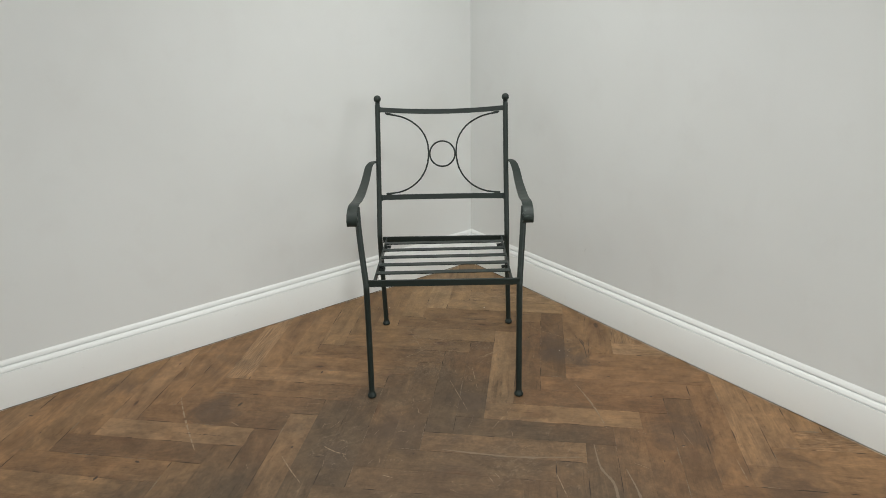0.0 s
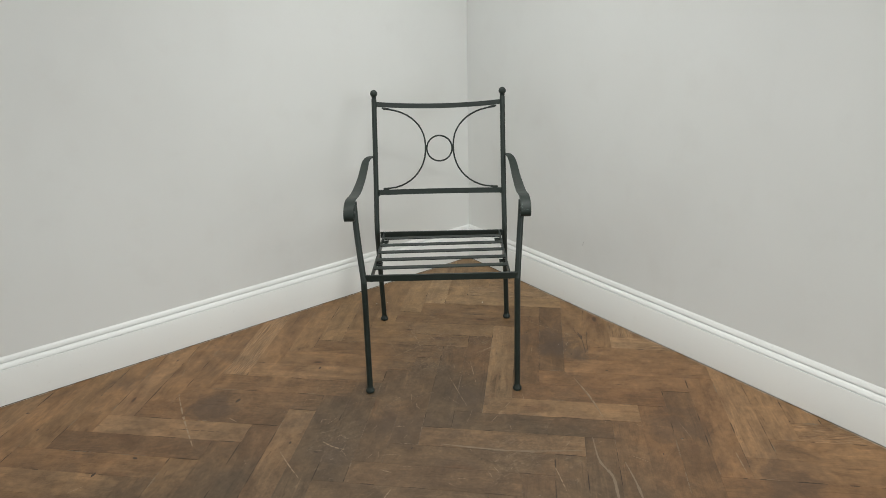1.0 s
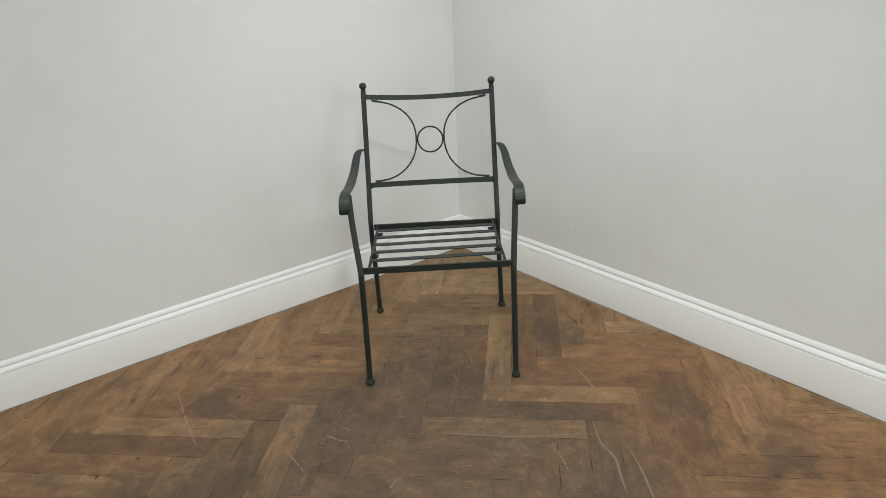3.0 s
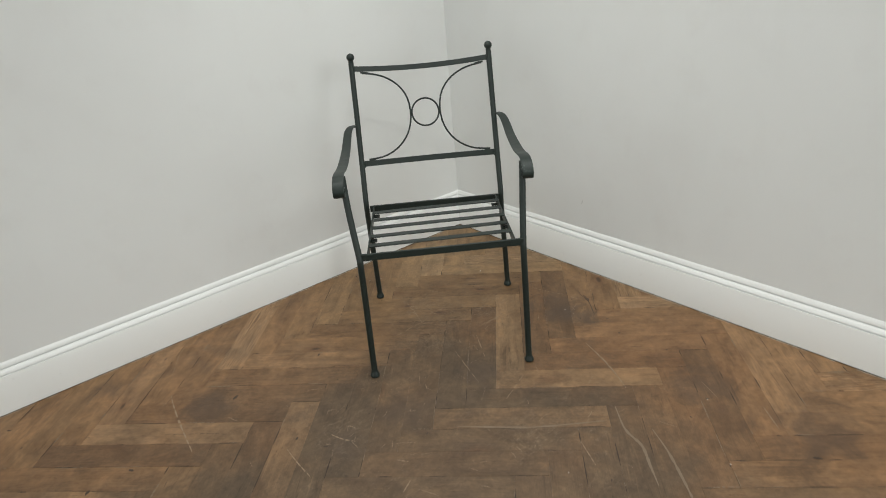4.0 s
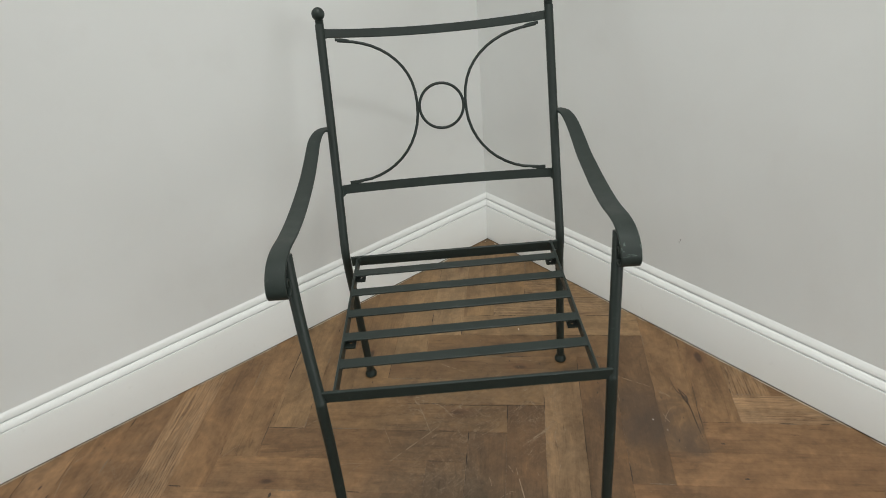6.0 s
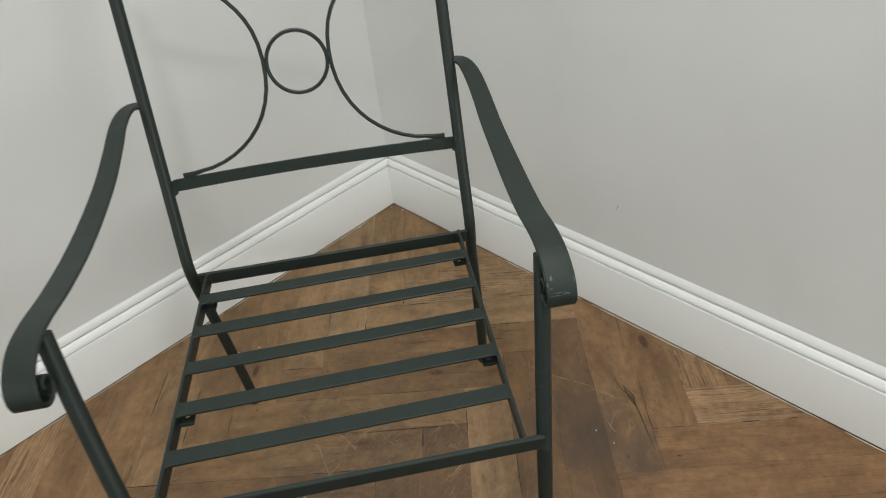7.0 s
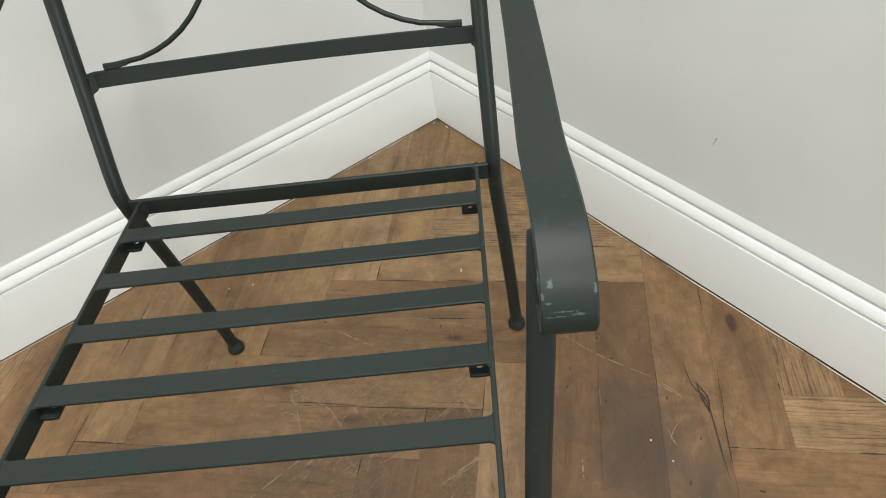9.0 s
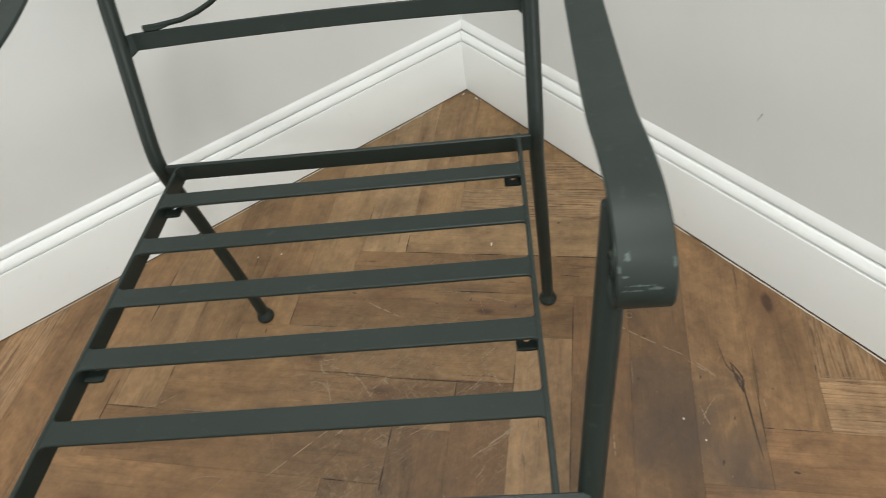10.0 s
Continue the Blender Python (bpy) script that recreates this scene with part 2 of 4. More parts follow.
        gap = maths(t, "ADD", n.outputs["Value"], maths(t, "MULTIPLY", maths(t, "SUBTRACT", cloud, 0.5), wide * 1.4))
        inside_it = ramp(t, maths(t, "DIVIDE", gap, wide), [(0.35, (1, 1, 1)), (1.0, (0, 0, 0))])
        c = mix(t, maths(t, "MULTIPLY", maths(t, "MULTIPLY", inside_it, scrape), 0.34), c, (0.32, 0.24, 0.16))
    # old water and grease stains with ragged edges
    for x, y, wide in ((-0.291, -0.879, 0.11), (-0.272, -1.038, 0.06), (-0.365, -0.942, 0.08), (-1.547, -0.489, 0.10), (-1.756, -0.117, 0.07), (-0.314, -1.040, 0.06), (-0.395, -1.558, 0.11), (-0.357, -1.842, 0.16), (-1.324, -0.953, 0.07), (-1.095, -0.955, 0.12), (-0.820, -1.000, 0.09)):
        n = t.nodes.new("ShaderNodeVectorMath")
        n.operation = "DISTANCE"
        t.links.new(p, n.inputs[0])
        n.inputs[1].default_value = (x, y, 0)
        gap = maths(t, "ADD", n.outputs["Value"], maths(t, "MULTIPLY", maths(t, "SUBTRACT", cloud, 0.5), wide * 2.4))
        blot = ramp(t, maths(t, "DIVIDE", gap, wide), [(0.30, (1, 1, 1)), (1.0, (0, 0, 0))])
        c = mix(t, maths(t, "MULTIPLY", blot, 0.42), c, (0.066, 0.046, 0.033))
    fleck = ramp(t, noise_tex(t, p, 150, 4, 0.7), [(0.64, (0, 0, 0)), (0.74, (1, 1, 1))])
    c = mix(t, maths(t, "MULTIPLY", fleck, 0.42), c, (0.30, 0.21, 0.13))
    t.links.new(c, b.inputs["Base Color"])
    r = maths(t, "ADD", 0.40, maths(t, "MULTIPLY", noise_tex(t, p, 14, 5, 0.65), 0.30))
    t.links.new(r, b.inputs["Roughness"])
    b.inputs["Specular IOR Level"].default_value = 0.35
    h = maths(t, "ADD", maths(t, "MULTIPLY", fine, 0.6), maths(t, "MULTIPLY", pore, 0.5))
    bump(t, b, maths(t, "SUBTRACT", h, maths(t, "MULTIPLY", knot, 0.8)), 0.35, 0.0011)
    return m


def iron(name, chipped=False):
    m, t, b = material(name, 0.42)
    p = node(t, "ShaderNodeTexCoord").outputs["Object"]
    c = mix(t, noise_tex(t, p, 14, 4), (0.0140, 0.0200, 0.0172), (0.0195, 0.0278, 0.0240))
    c = mix(t, maths(t, "MULTIPLY", ramp(t, noise_tex(t, p, 70, 5, 0.7), [(0.60, (0, 0, 0)), (0.72, (1, 1, 1))]), 0.22), c, (0.085, 0.095, 0.086))
    r = maths(t, "ADD", 0.34, maths(t, "MULTIPLY", noise_tex(t, p, 40, 4), 0.20))
    b.inputs["Specular IOR Level"].default_value = 0.31
    if chipped:
        # knocks on the front of the scroll: a centre and half sizes each
        grit = maths(t, "MULTIPLY", maths(t, "SUBTRACT", noise_tex(t, p, 260, 6, 0.75, 1.6), 0.5), 4.4)
        knocks = None
        for centre, half in (((0.2738, 0.055, 0.6722), (0.0019, 0.02, 0.0020)), ((0.2998, 0.052, 0.6690), (0.0013, 0.02, 0.0028)), ((0.2686, 0.050, 0.6665), (0.0009, 0.02, 0.0022)), ((0.2722, 0.050, 0.6632), (0.0026, 0.02, 0.0006)),
                             ((0.2815, 0.047, 0.6582), (0.0075, 0.02, 0.0006)), ((0.2770, 0.047, 0.6553), (0.0060, 0.02, 0.0006)), ((0.2895, 0.047, 0.6562), (0.0042, 0.02, 0.0010)), ((0.2665, 0.110, 0.6845), (0.0009, 0.018, 0.004)),
                             ((0.3007, 0.125, 0.6840), (0.0008, 0.022, 0.004)), ((0.2668, 0.060, 0.6740), (0.0008, 0.008, 0.006))):
            n = t.nodes.new("ShaderNodeVectorMath")
            n.operation = "SUBTRACT"
            t.links.new(p, n.inputs[0])
            n.inputs[1].default_value = centre
            q = t.nodes.new("ShaderNodeVectorMath")
            q.operation = "DIVIDE"
            t.links.new(n.outputs[0], q.inputs[0])
            q.inputs[1].default_value = half
            n = t.nodes.new("ShaderNodeVectorMath")
            n.operation = "LENGTH"
            t.links.new(q.outputs[0], n.inputs[0])
            one = ramp(t, maths(t, "ADD", n.outputs["Value"], grit), [(0.60, (1, 1, 1)), (1.05, (0, 0, 0))])
            knocks = one if knocks is None else maths(t, "MAXIMUM", knocks, one)
        c = mix(t, maths(t, "MULTIPLY", knocks, 0.56), c, (0.125, 0.158, 0.142))
    t.links.new(c, b.inputs["Base Color"])
    t.links.new(r, b.inputs["Roughness"])
    bump(t, b, noise_tex(t, p, 120, 4, 0.6), 0.16, 0.0006)
    return m


def plain(name, colour, rough=0.7):
    m, t, b = material(name, rough)
    p = node(t, "ShaderNodeNewGeometry").outputs["Position"]
    c = mix(t, noise_tex(t, p, 60, 4), colour, tuple(v * 0.75 for v in colour))
    t.links.new(c, b.inputs["Base Color"])
    return m


WALL, WHITE, OAK = wall_paint(), gloss_white(), oak()
IRON, IRON_CHIPPED = iron("green_black_iron"), iron("green_black_iron_chipped", True)
CEIL = plain("ceiling_paint", (0.80, 0.80, 0.78))
DARK = plain("subfloor_dark", (0.075, 0.052, 0.035), 0.9)
CAULK = plain("caulk_white", (0.66, 0.63, 0.56))
CRUMB = plain("plaster_crumb", (0.62, 0.55, 0.45))
SCRATCH = plain("bare_wood_scratch", (0.285, 0.203, 0.128))
STREAK = plain("pale_sapwood", (0.190, 0.139, 0.090))
CRACK = plain("joint_dirt", (0.045, 0.028, 0.017), 0.8)
KNOT = plain("knot_brown", (0.046, 0.026, 0.014), 0.6)
GRIT = plain("dust_grey", (0.150, 0.115, 0.080), 0.95)
SCUFF = plain("dark_scuff", (0.26, 0.25, 0.23))


# ---- mesh helpers ----
def mesh_object(name, bm, mat, smooth=False):
    bmesh.ops.recalc_face_normals(bm, faces=bm.faces)
    me = bpy.data.meshes.new(name)
    bm.to_mesh(me)
    bm.free()
    me.materials.append(mat)
    if smooth:
        me.shade_smooth()
        me.set_sharp_from_angle(angle=radians(38))
    return new(name, me)


def part(name, bm, mat, parent, label="", smooth=True):
    ob = mesh_object(name, bm, mat, smooth)
    ob.parent = parent
    return tagged(ob, label)


def add_box(bm, x0, x1, y0, y1, z0, z1, bevel=0.0):
    vs = bmesh.ops.create_cube(bm, size=1)["verts"]
    for v in vs:
        v.co = Vector((x0 + (v.co.x + 0.5) * (x1 - x0), y0 + (v.co.y + 0.5) * (y1 - y0), z0 + (v.co.z + 0.5) * (z1 - z0)))
    if bevel:
        edges = list({e for v in vs for e in v.link_edges})
        bmesh.ops.bevel(bm, geom=edges, offset=bevel, segments=2, affect="EDGES", profile=0.5)


def spline(points, per=8):
    """Smooth curve through the points."""
    pts = [Vector(p) for p in points]
    ext = [2 * pts[0] - pts[1], *pts, 2 * pts[-1] - pts[-2]]
    out = []
    for i in range(1, len(ext) - 2):
        a, b, c, d = ext[i - 1:i + 3]
        for k in range(per):
            s = k / per
            out.append(0.5 * (2 * b + (c - a) * s + (2 * a - 5 * b + 4 * c - d) * s * s + (3 * b - a - 3 * c + d) * s ** 3))
    out.append(pts[-1])
    return out


def sweep(bm, path, section, side_of, scale_of=None):
    """Sweeps a closed 2D section along a path. side_of(i, tangent) gives the section's x direction."""
    rings = []
    n = len(path)
    for i, p in enumerate(path):
        tan = (path[min(i + 1, n - 1)] - path[max(i - 1, 0)]).normalized()
        side = side_of(i, tan)
        side = (side - tan * side.dot(tan)).normalized()
        up = side.cross(tan)
        sx, sy = scale_of(i) if scale_of else (1, 1)
        rings.append([bm.verts.new(p + side * x * sx + up * y * sy) for x, y in section])
    m = len(section)
    for a, b in zip(rings, rings[1:]):
        for k in range(m):
            bm.faces.new((a[k], a[(k + 1) % m], b[(k + 1) % m], b[k]))
    bm.faces.new(rings[0]), bm.faces.new(rings[-1])


def circle(r, n=14):
    return [(r * math.cos(2 * math.pi * k / n), r * math.sin(2 * math.pi * k / n)) for k in range(n)]


def flat(w, h, r=0.0012):
    """A flat bar's section with eased corners."""
    a, b = w / 2, h / 2
    return [(a - r, -b), (a, -b + r), (a, b - r), (a - r, b), (-a + r, b), (-a, b - r), (-a, -b + r), (-a + r, -b)]


X, Y, Z = Vector((1, 0, 0)), Vector((0, 1, 0)), Vector((0, 0, 1))


def lathe(bm, centre, profile, n=20):
    """A turned body round the vertical through centre; profile rows are radius, height."""
    rings = []
    for r, h in profile:
        rings.append([bm.verts.new(Vector(centre) + Vector((r * math.cos(2 * math.pi * k / n), r * math.sin(2 * math.pi * k / n), h))) for k in range(n)])
    for a, b in zip(rings, rings[1:]):
        for k in range(n):
            bm.faces.new((a[k], a[(k + 1) % n], b[(k + 1) % n], b[k]))
    bm.faces.new(rings[0]), bm.faces.new(rings[-1])


# ---- room ----


def wall(name, x0, x1, y0, y1, label):
    bm = bmesh.new()
    add_box(bm, x0, x1, y0, y1, -0.05, HIGH)
    return tagged(mesh_object(name, bm, WALL), label, "wall", kind="structure")


wall("wall_north", FAR_X - 0.14, BACK + 0.14, BACK, BACK + 0.14, "plain matt pale grey painted plaster wall meeting another in a corner")
wall("wall_east", BACK, BACK + 0.14, FAR_Y - 0.14, BACK, "plain matt pale grey painted plaster wall with a small scuff")
bm = bmesh.new()
for x0, x1, z0, z1 in ((FAR_X, REAR_OPENING[0], -0.05, HIGH), (REAR_OPENING[1], BACK, -0.05, HIGH), (REAR_OPENING[0], REAR_OPENING[1], -0.05, REAR_OPENING[2]), (REAR_OPENING[0], REAR_OPENING[1], REAR_OPENING[3], HIGH)):
    add_box(bm, x0, x1, FAR_Y - 0.14, FAR_Y, z0, z1)
tagged(mesh_object("wall_south", bm, WALL), "plain pale grey painted plaster wall with an unseen opening for lamp light", "wall", kind="structure")
bm = bmesh.new()
for y0, y1, z0, z1 in ((FAR_Y - 0.14, SIDE[0], -0.05, HIGH), (SIDE[1], BACK, -0.05, HIGH), (SIDE[0], SIDE[1], -0.05, SIDE[2]), (SIDE[0], SIDE[1], SIDE[3], HIGH)):
    add_box(bm, FAR_X - 0.14, FAR_X, y0, y1, z0, z1)
tagged(mesh_object("wall_west", bm, WALL), "plain matt pale grey painted plaster wall with an added opening for lamp light", "wall", kind="structure")
bm = bmesh.new()
add_box(bm, FAR_X - 0.14, BACK + 0.14, FAR_Y - 0.14, BACK + 0.14, HIGH, HIGH + 0.1)
tagged(mesh_object("ceiling", bm, CEIL), "plain white painted ceiling", "ceiling", kind="structure")

# skirting: set back from its face, height
PROFILE = [(0.0, 0.0028), (0.0, 0.1336), (0.0006, 0.1352), (0.0018, 0.1358), (0.0030, 0.1353), (0.0064, 0.1332), (0.0080, 0.1337), (0.0083, 0.1376), (0.0041, 0.1388), (0.0044, 0.1414), (0.0074, 0.1482), (0.0104, 0.1522),
           (0.0122, 0.1542), (0.0134, 0.1549), (0.0146, 0.1544), (0.0180, 0.1524), (0.0196, 0.1529), (0.0199, 0.1576), (0.0150, 0.1588), (0.0154, 0.1616), (0.0172, 0.1684), (0.0192, 0.1724)]
CREST = [(0.0212, 0.1762), (0.0232, 0.1786)]                        # square top edge
CAULKED = [(0.0206, 0.1738), (0.0217, 0.1750), (0.0224, 0.1764), (0.0229, 0.1778)]   # filled and painted into the wall


def skirting(name, along_x):
    """A moulded board along a wall, mitred at the corner."""
    bm = bmesh.new()
    outline = PROFILE + (CAULKED if along_x else CREST)
    outline += [(BACK + 0.001, outline[-1][1]), (BACK + 0.001, outline[0][1])]
    ends = [[], []]
    for d, z in outline:
        for rows, run in zip(ends, (d if along_x else d - 0.0005, FAR_X if along_x else FAR_Y)):
            rows.append(bm.verts.new((run, d, z) if along_x else (d, run, z)))
    m = len(outline)
    for k in range(m):
        bm.faces.new((ends[0][k], ends[0][(k + 1) % m], ends[1][(k + 1) % m], ends[1][k]))
    bm.faces.new(ends[0]), bm.faces.new(ends[1])
    return tagged(mesh_object(name, bm, WHITE, True), "tall moulded white painted skirting board along the wall", "baseboard", kind="structure")


skirting("baseboard_north", True)
skirting("baseboard_east", False)


# ---- chair ----
SLOPE = 0.05


def seat_z(y):
    return 0.452 - SLOPE * y


def recline(z):
    return 0.508 + (z - 0.424) * 0.365


def post_y(z):
    return 0.498 + (z - 0.45) * 0.395


def armchair():
    chair = new("garden_armchair")
    chair.matrix_world = pose(-0.8560, -0.9043, 0, 0, 0, -37.44)
    tagged(chair, "dark green-black wrought iron garden armchair with a slatted seat, no cushion", "chair")

    def foot(parent, x, y):
        bm = bmesh.new()
        lathe(bm, (x, y, 0), [(0.0125, 0.0), (0.0150, 0.002), (0.0158, 0.006), (0.0150, 0.011), (0.0122, 0.0145), (0.0108, 0.022), (0.0100, 0.0235)])
        part("foot_cup", bm, IRON, parent)

    for s in (-1, 1):
        # front leg
        bm = bmesh.new()
        upper = [(0.2575, 0.016, 0.44), (0.263, 0.043, 0.52), (0.2690, 0.070, 0.60), (0.2745, 0.096, 0.676)] if s > 0 else [(0.2575, 0.007, 0.44), (0.2685, 0.039, 0.52), (0.2785, 0.072, 0.60), (0.2845, 0.101, 0.679)]
        path = spline([(s * x, y, z) for x, y, z in [(0.262, 0.0, 0.012), (0.260, 0.002, 0.15), (0.258, 0.005, 0.30), (0.2565, upper[0][1] - 0.006, 0.415), *upper]], 6)
        sweep(bm, path, circle(0.0102), lambda i, tan: X)
        leg = part("front_leg", bm, IRON, chair)
        foot(leg, s * 0.262, 0.0)
        # rear leg and back post in one bent tube
        bm = bmesh.new()
        wide, heel = (0.0, 0.2715) if s > 0 else (0.0055, 0.2585)
        path = spline([(s * (x + wide * min(1, z / 0.4)), y, z) for x, y, z in [(heel, 0.549, 0.012), (heel * 0.7 + 0.0762, 0.535, 0.14), (heel * 0.3 + 0.1780, 0.516, 0.28), (0.2545, 0.501, 0.375), (0.2535, 0.495, 0.410), (0.2535, 0.498, 0.450),
                       (0.2535, post_y(0.56), 0.56), (0.2540, post_y(0.72), 0.72), (0.2550, post_y(0.87), 0.87), (0.2555, post_y(0.925), 0.925)]], 6)
        sweep(bm, path, circle(0.0101), lambda i, tan: X)
        post = part("back_post", bm, IRON, chair)
        foot(post, s * heel, 0.549)
        bm = bmesh.new()
        lathe(bm, (s * (0.2557 + wide), post_y(0.944), 0.946), [(0.0085, -0.026), (0.0092, -0.020), (0.0098, -0.0145), (0.0085, -0.0125)] + [(0.0148 * math.cos(a), 0.0148 * math.sin(a)) for a in [radians(d) for d in range(-52, 90, 13)]] + [(0.001, 0.0148)], 20)
        part("finial", bm, IRON, post, "round iron ball finial")
        # side rail of the seat, on edge
        bm = bmesh.new()
        sweep(bm, [Vector((s * 0.231, y, seat_z(y) - 0.0125 - (0.002 if s < 0 else 0))) for y in (0.011, 0.25, 0.492)], flat(0.005, 0.025, 0.001), lambda i, tan: X)
        part("side_rail", bm, IRON, chair)
        # armrest: flat strap, level at the post, running forward and rolled into a scroll
        mid, dy, dz, bow_out = (0.2842, 0.0, 0.0, 0.0042) if s > 0 else (0.2940, -0.015, 0.000, 0.0020)
        pts = [(0.2540, 0.602, 0.706), (mid - 0.018, 0.599, 0.709), (mid - 0.0065, 0.583, 0.708), (mid + 0.0005, 0.552, 0.700), (mid + bow_out, 0.500, 0.685), (mid + bow_out, 0.430, 0.672), (mid + bow_out, 0.350, 0.666), (mid + bow_out * 0.6, 0.270, 0.667), (mid, 0.190, 0.675)]
        pts += [(mid, y, z) for y, z in ((0.135, 0.6835), (0.100, 0.6850), (0.075, 0.6795), (0.056, 0.668), (0.0465, 0.652), (0.0475, 0.640), (0.0555, 0.6325), (0.067, 0.6315),
                                         (0.0765, 0.638), (0.0785, 0.649), (0.0725, 0.6575), (0.064, 0.657), (0.0615, 0.650))]
        path = spline([(s * x, y + dy * min(1, max(0, (0.6 - y) / 0.3)), z + dz) for x, y, z in pts], 5)
        turn = next(i for i, p in enumerate(path) if p.y < 0.25)

        def side(i, tan):
            if i > turn:
                return X * s
            return Vector((-tan.y, tan.x, 0)) if s > 0 else Vector((-tan.y, tan.x, 0)) * -1

        bm = bmesh.new()
        sweep(bm, path, flat(0.0345, 0.0048, 0.0014), side, lambda i: (min(1, 0.55 + 0.25 * i / 12, 0.72 + 0.28 * i / 34), 1))
        part("armrest", bm, IRON_CHIPPED if s > 0 else IRON, chair, "flat iron strap armrest rolled into a scroll")

    # seat frame
    bm = bmesh.new()
    sweep(bm, [Vector((x, 0.008 + x * 0.008, 0.4405)) for x in (-0.256, 0, 0.256)], flat(0.007, 0.0235, 0.0012), lambda i, tan: Y)
    part("front_rail", bm, IRON, chair)
    bm = bmesh.new()
    sweep(bm, [Vector((x, 0.4860, 0.4165)) for x in (-0.2460, 0, 0.2460)], flat(0.006, 0.0250, 0.0012), lambda i, tan: Y)
    part("back_rail", bm, IRON, chair)
    # rounded gussets of weld in the rear corners of the seat frame
    for s in (-1, 1):
        bm = bmesh.new()
        outline = [(0.2300, 0.4845), (0.2300, 0.4725)] + [(0.2285 - 0.0095 * (1 - math.cos(a)), 0.4835 - 0.0095 * (1 - math.sin(a))) for a in [radians(d) for d in range(0, 91, 15)]] + [(0.2180, 0.4845)]
        top = [bm.verts.new((s * x, y, 0.4275)) for x, y in outline]
        low = [bm.verts.new((s * x, y, 0.4075)) for x, y in outline]
        bm.faces.new(top), bm.faces.new(low)
        for k in range(len(outline)):
            j = (k + 1) % len(outline)
            bm.faces.new((top[k], top[j], low[j], low[k]))
        part("corner_gusset", bm, IRON, chair, smooth=False)
    # slats, let in flush between the side rails, with weld fillets at their ends
    for y in (0.4200, 0.3380, 0.2570, 0.1765, 0.0940):
        bm = bmesh.new()
        path, scales = [], []
        for x, k in ((-0.2288, 1.42), (-0.2280, 1.21), (-0.2264, 1.08), (-0.2235, 1.0), (-0.11, 1.0), (0, 1.0), (0.11, 1.0), (0.2235, 1.0), (0.2264, 1.08), (0.2280, 1.21), (0.2288, 1.42)):
            k_left = (0.2288 - x) / 0.4576   # the frame is racked: the slats run forward on one side
            path.append(Vector((x, y - (0.0035 + (0.42 - y) * 0.012) * k_left, seat_z(y) - 0.0027 - 0.002 * k_left)))
            scales.append((k, 1))
        sweep(bm, path, flat(0.0252, 0.0045, 0.001), lambda i, tan: Vector((0, 1, -SLOPE)), lambda i: scales[i])
        part("slat", bm, IRON, chair, smooth=False)
    # drilled lugs under the slats
    for s in (-1, 1):
        for y in (0.422, 0.174) if s > 0 else (0.418, 0.168):
            bm = bmesh.new()
            z = seat_z(y) - 0.0205
            n = 16
            rows = []
            for h in (0.0, 0.003):
                inner = [bm.verts.new((s * (0.2185 + 0.0033 * math.cos(2 * math.pi * k / n)), y + 0.0033 * math.sin(2 * math.pi * k / n), z + h)) for k in range(n)]
                outer = []
                for k in range(n):
                    c, d = math.cos(2 * math.pi * k / n), math.sin(2 * math.pi * k / n)
                    q = max(abs(c), abs(d)) ** 0.82
                    outer.append(bm.verts.new((s * (0.2185 + 0.0105 * c / q), y + (0.016 if s < 0 and d < 0 else 0.012) * d / q, z + h)))
                rows.append((inner, outer))
            (i0, o0), (i1, o1) = rows
            for k in range(n):
                j = (k + 1) % n
                bm.faces.new((i0[k], i0[j], o0[j], o0[k])), bm.faces.new((i1[k], i1[j], o1[j], o1[k]))
                bm.faces.new((i0[k], i0[j], i1[j], i1[k])), bm.faces.new((o0[k], o0[j], o1[j], o1[k]))
            part("fixing_lug", bm, IRON, chair, "small drilled iron lug", smooth=False)

    # back: bowed rails, two bent half rounds and a ring
    def bow(x):
        return 1 - (x / 0.25) ** 2

    def on_back(x, z, lift=0.0):
        return Vector((x, recline(z) + 0.013 * bow(x) + lift, z))

    lean = Vector((0, 0.365, 1)).normalized()
    for name, z, sag, h in (("top_rail", 0.9045, 0.013, 0.0190), ("lower_rail", 0.5710, 0.002, 0.0212)):
        bm = bmesh.new()
        path = [on_back(x, z) - Z * sag * bow(x) for x in [-0.246 + 0.492 * k / 16 for k in range(17)]]
        # the ends turn in to the posts and swell into the weld
        path = [Vector((-0.2560, post_y(z) + 0.002, z)), Vector((-0.2500, (post_y(z) + path[0].y) / 2 + 0.002, z)), *path, Vector((0.2475, (post_y(z) + path[-1].y) / 2 + 0.002, z)), Vector((0.2530, post_y(z) + 0.002, z))]
        swell = [1.28, 1.10] + [1.0] * 17 + [1.10, 1.28]
        sweep(bm, path, flat(0.0055, h, 0.0012), lambda i, tan: Vector((0, 1, -0.365)), lambda i: (1, swell[i]))
        part(name, bm, IRON, chair)
    k_in = 1 / math.hypot(1, 0.365)
    for s in (-1, 1):
        bm = bmesh.new()
        reach = 0.1585 if s > 0 else 0.1555   # the bends meet the ring between them
        pts = [(0.2260, 0.1645), (0.2180, 0.1640)]
        pts += [(0.2130 - reach * math.cos(a), 0.0018 + 0.1609 * math.copysign(abs(math.sin(a)) ** 0.93, math.sin(a))) for a in [radians(d) for d in range(82, -83, -8)]]
        pts += [(0.2180, -0.1591), (0.2260, -0.1592)]
        path = []
        for x, w in pts:
            z = 0.7345 + w * k_in
            sag = 0.012 * bow(x) * max(0, (w - 0.05) / 0.12)
            path.append(on_back(s * x, z) - Z * sag)
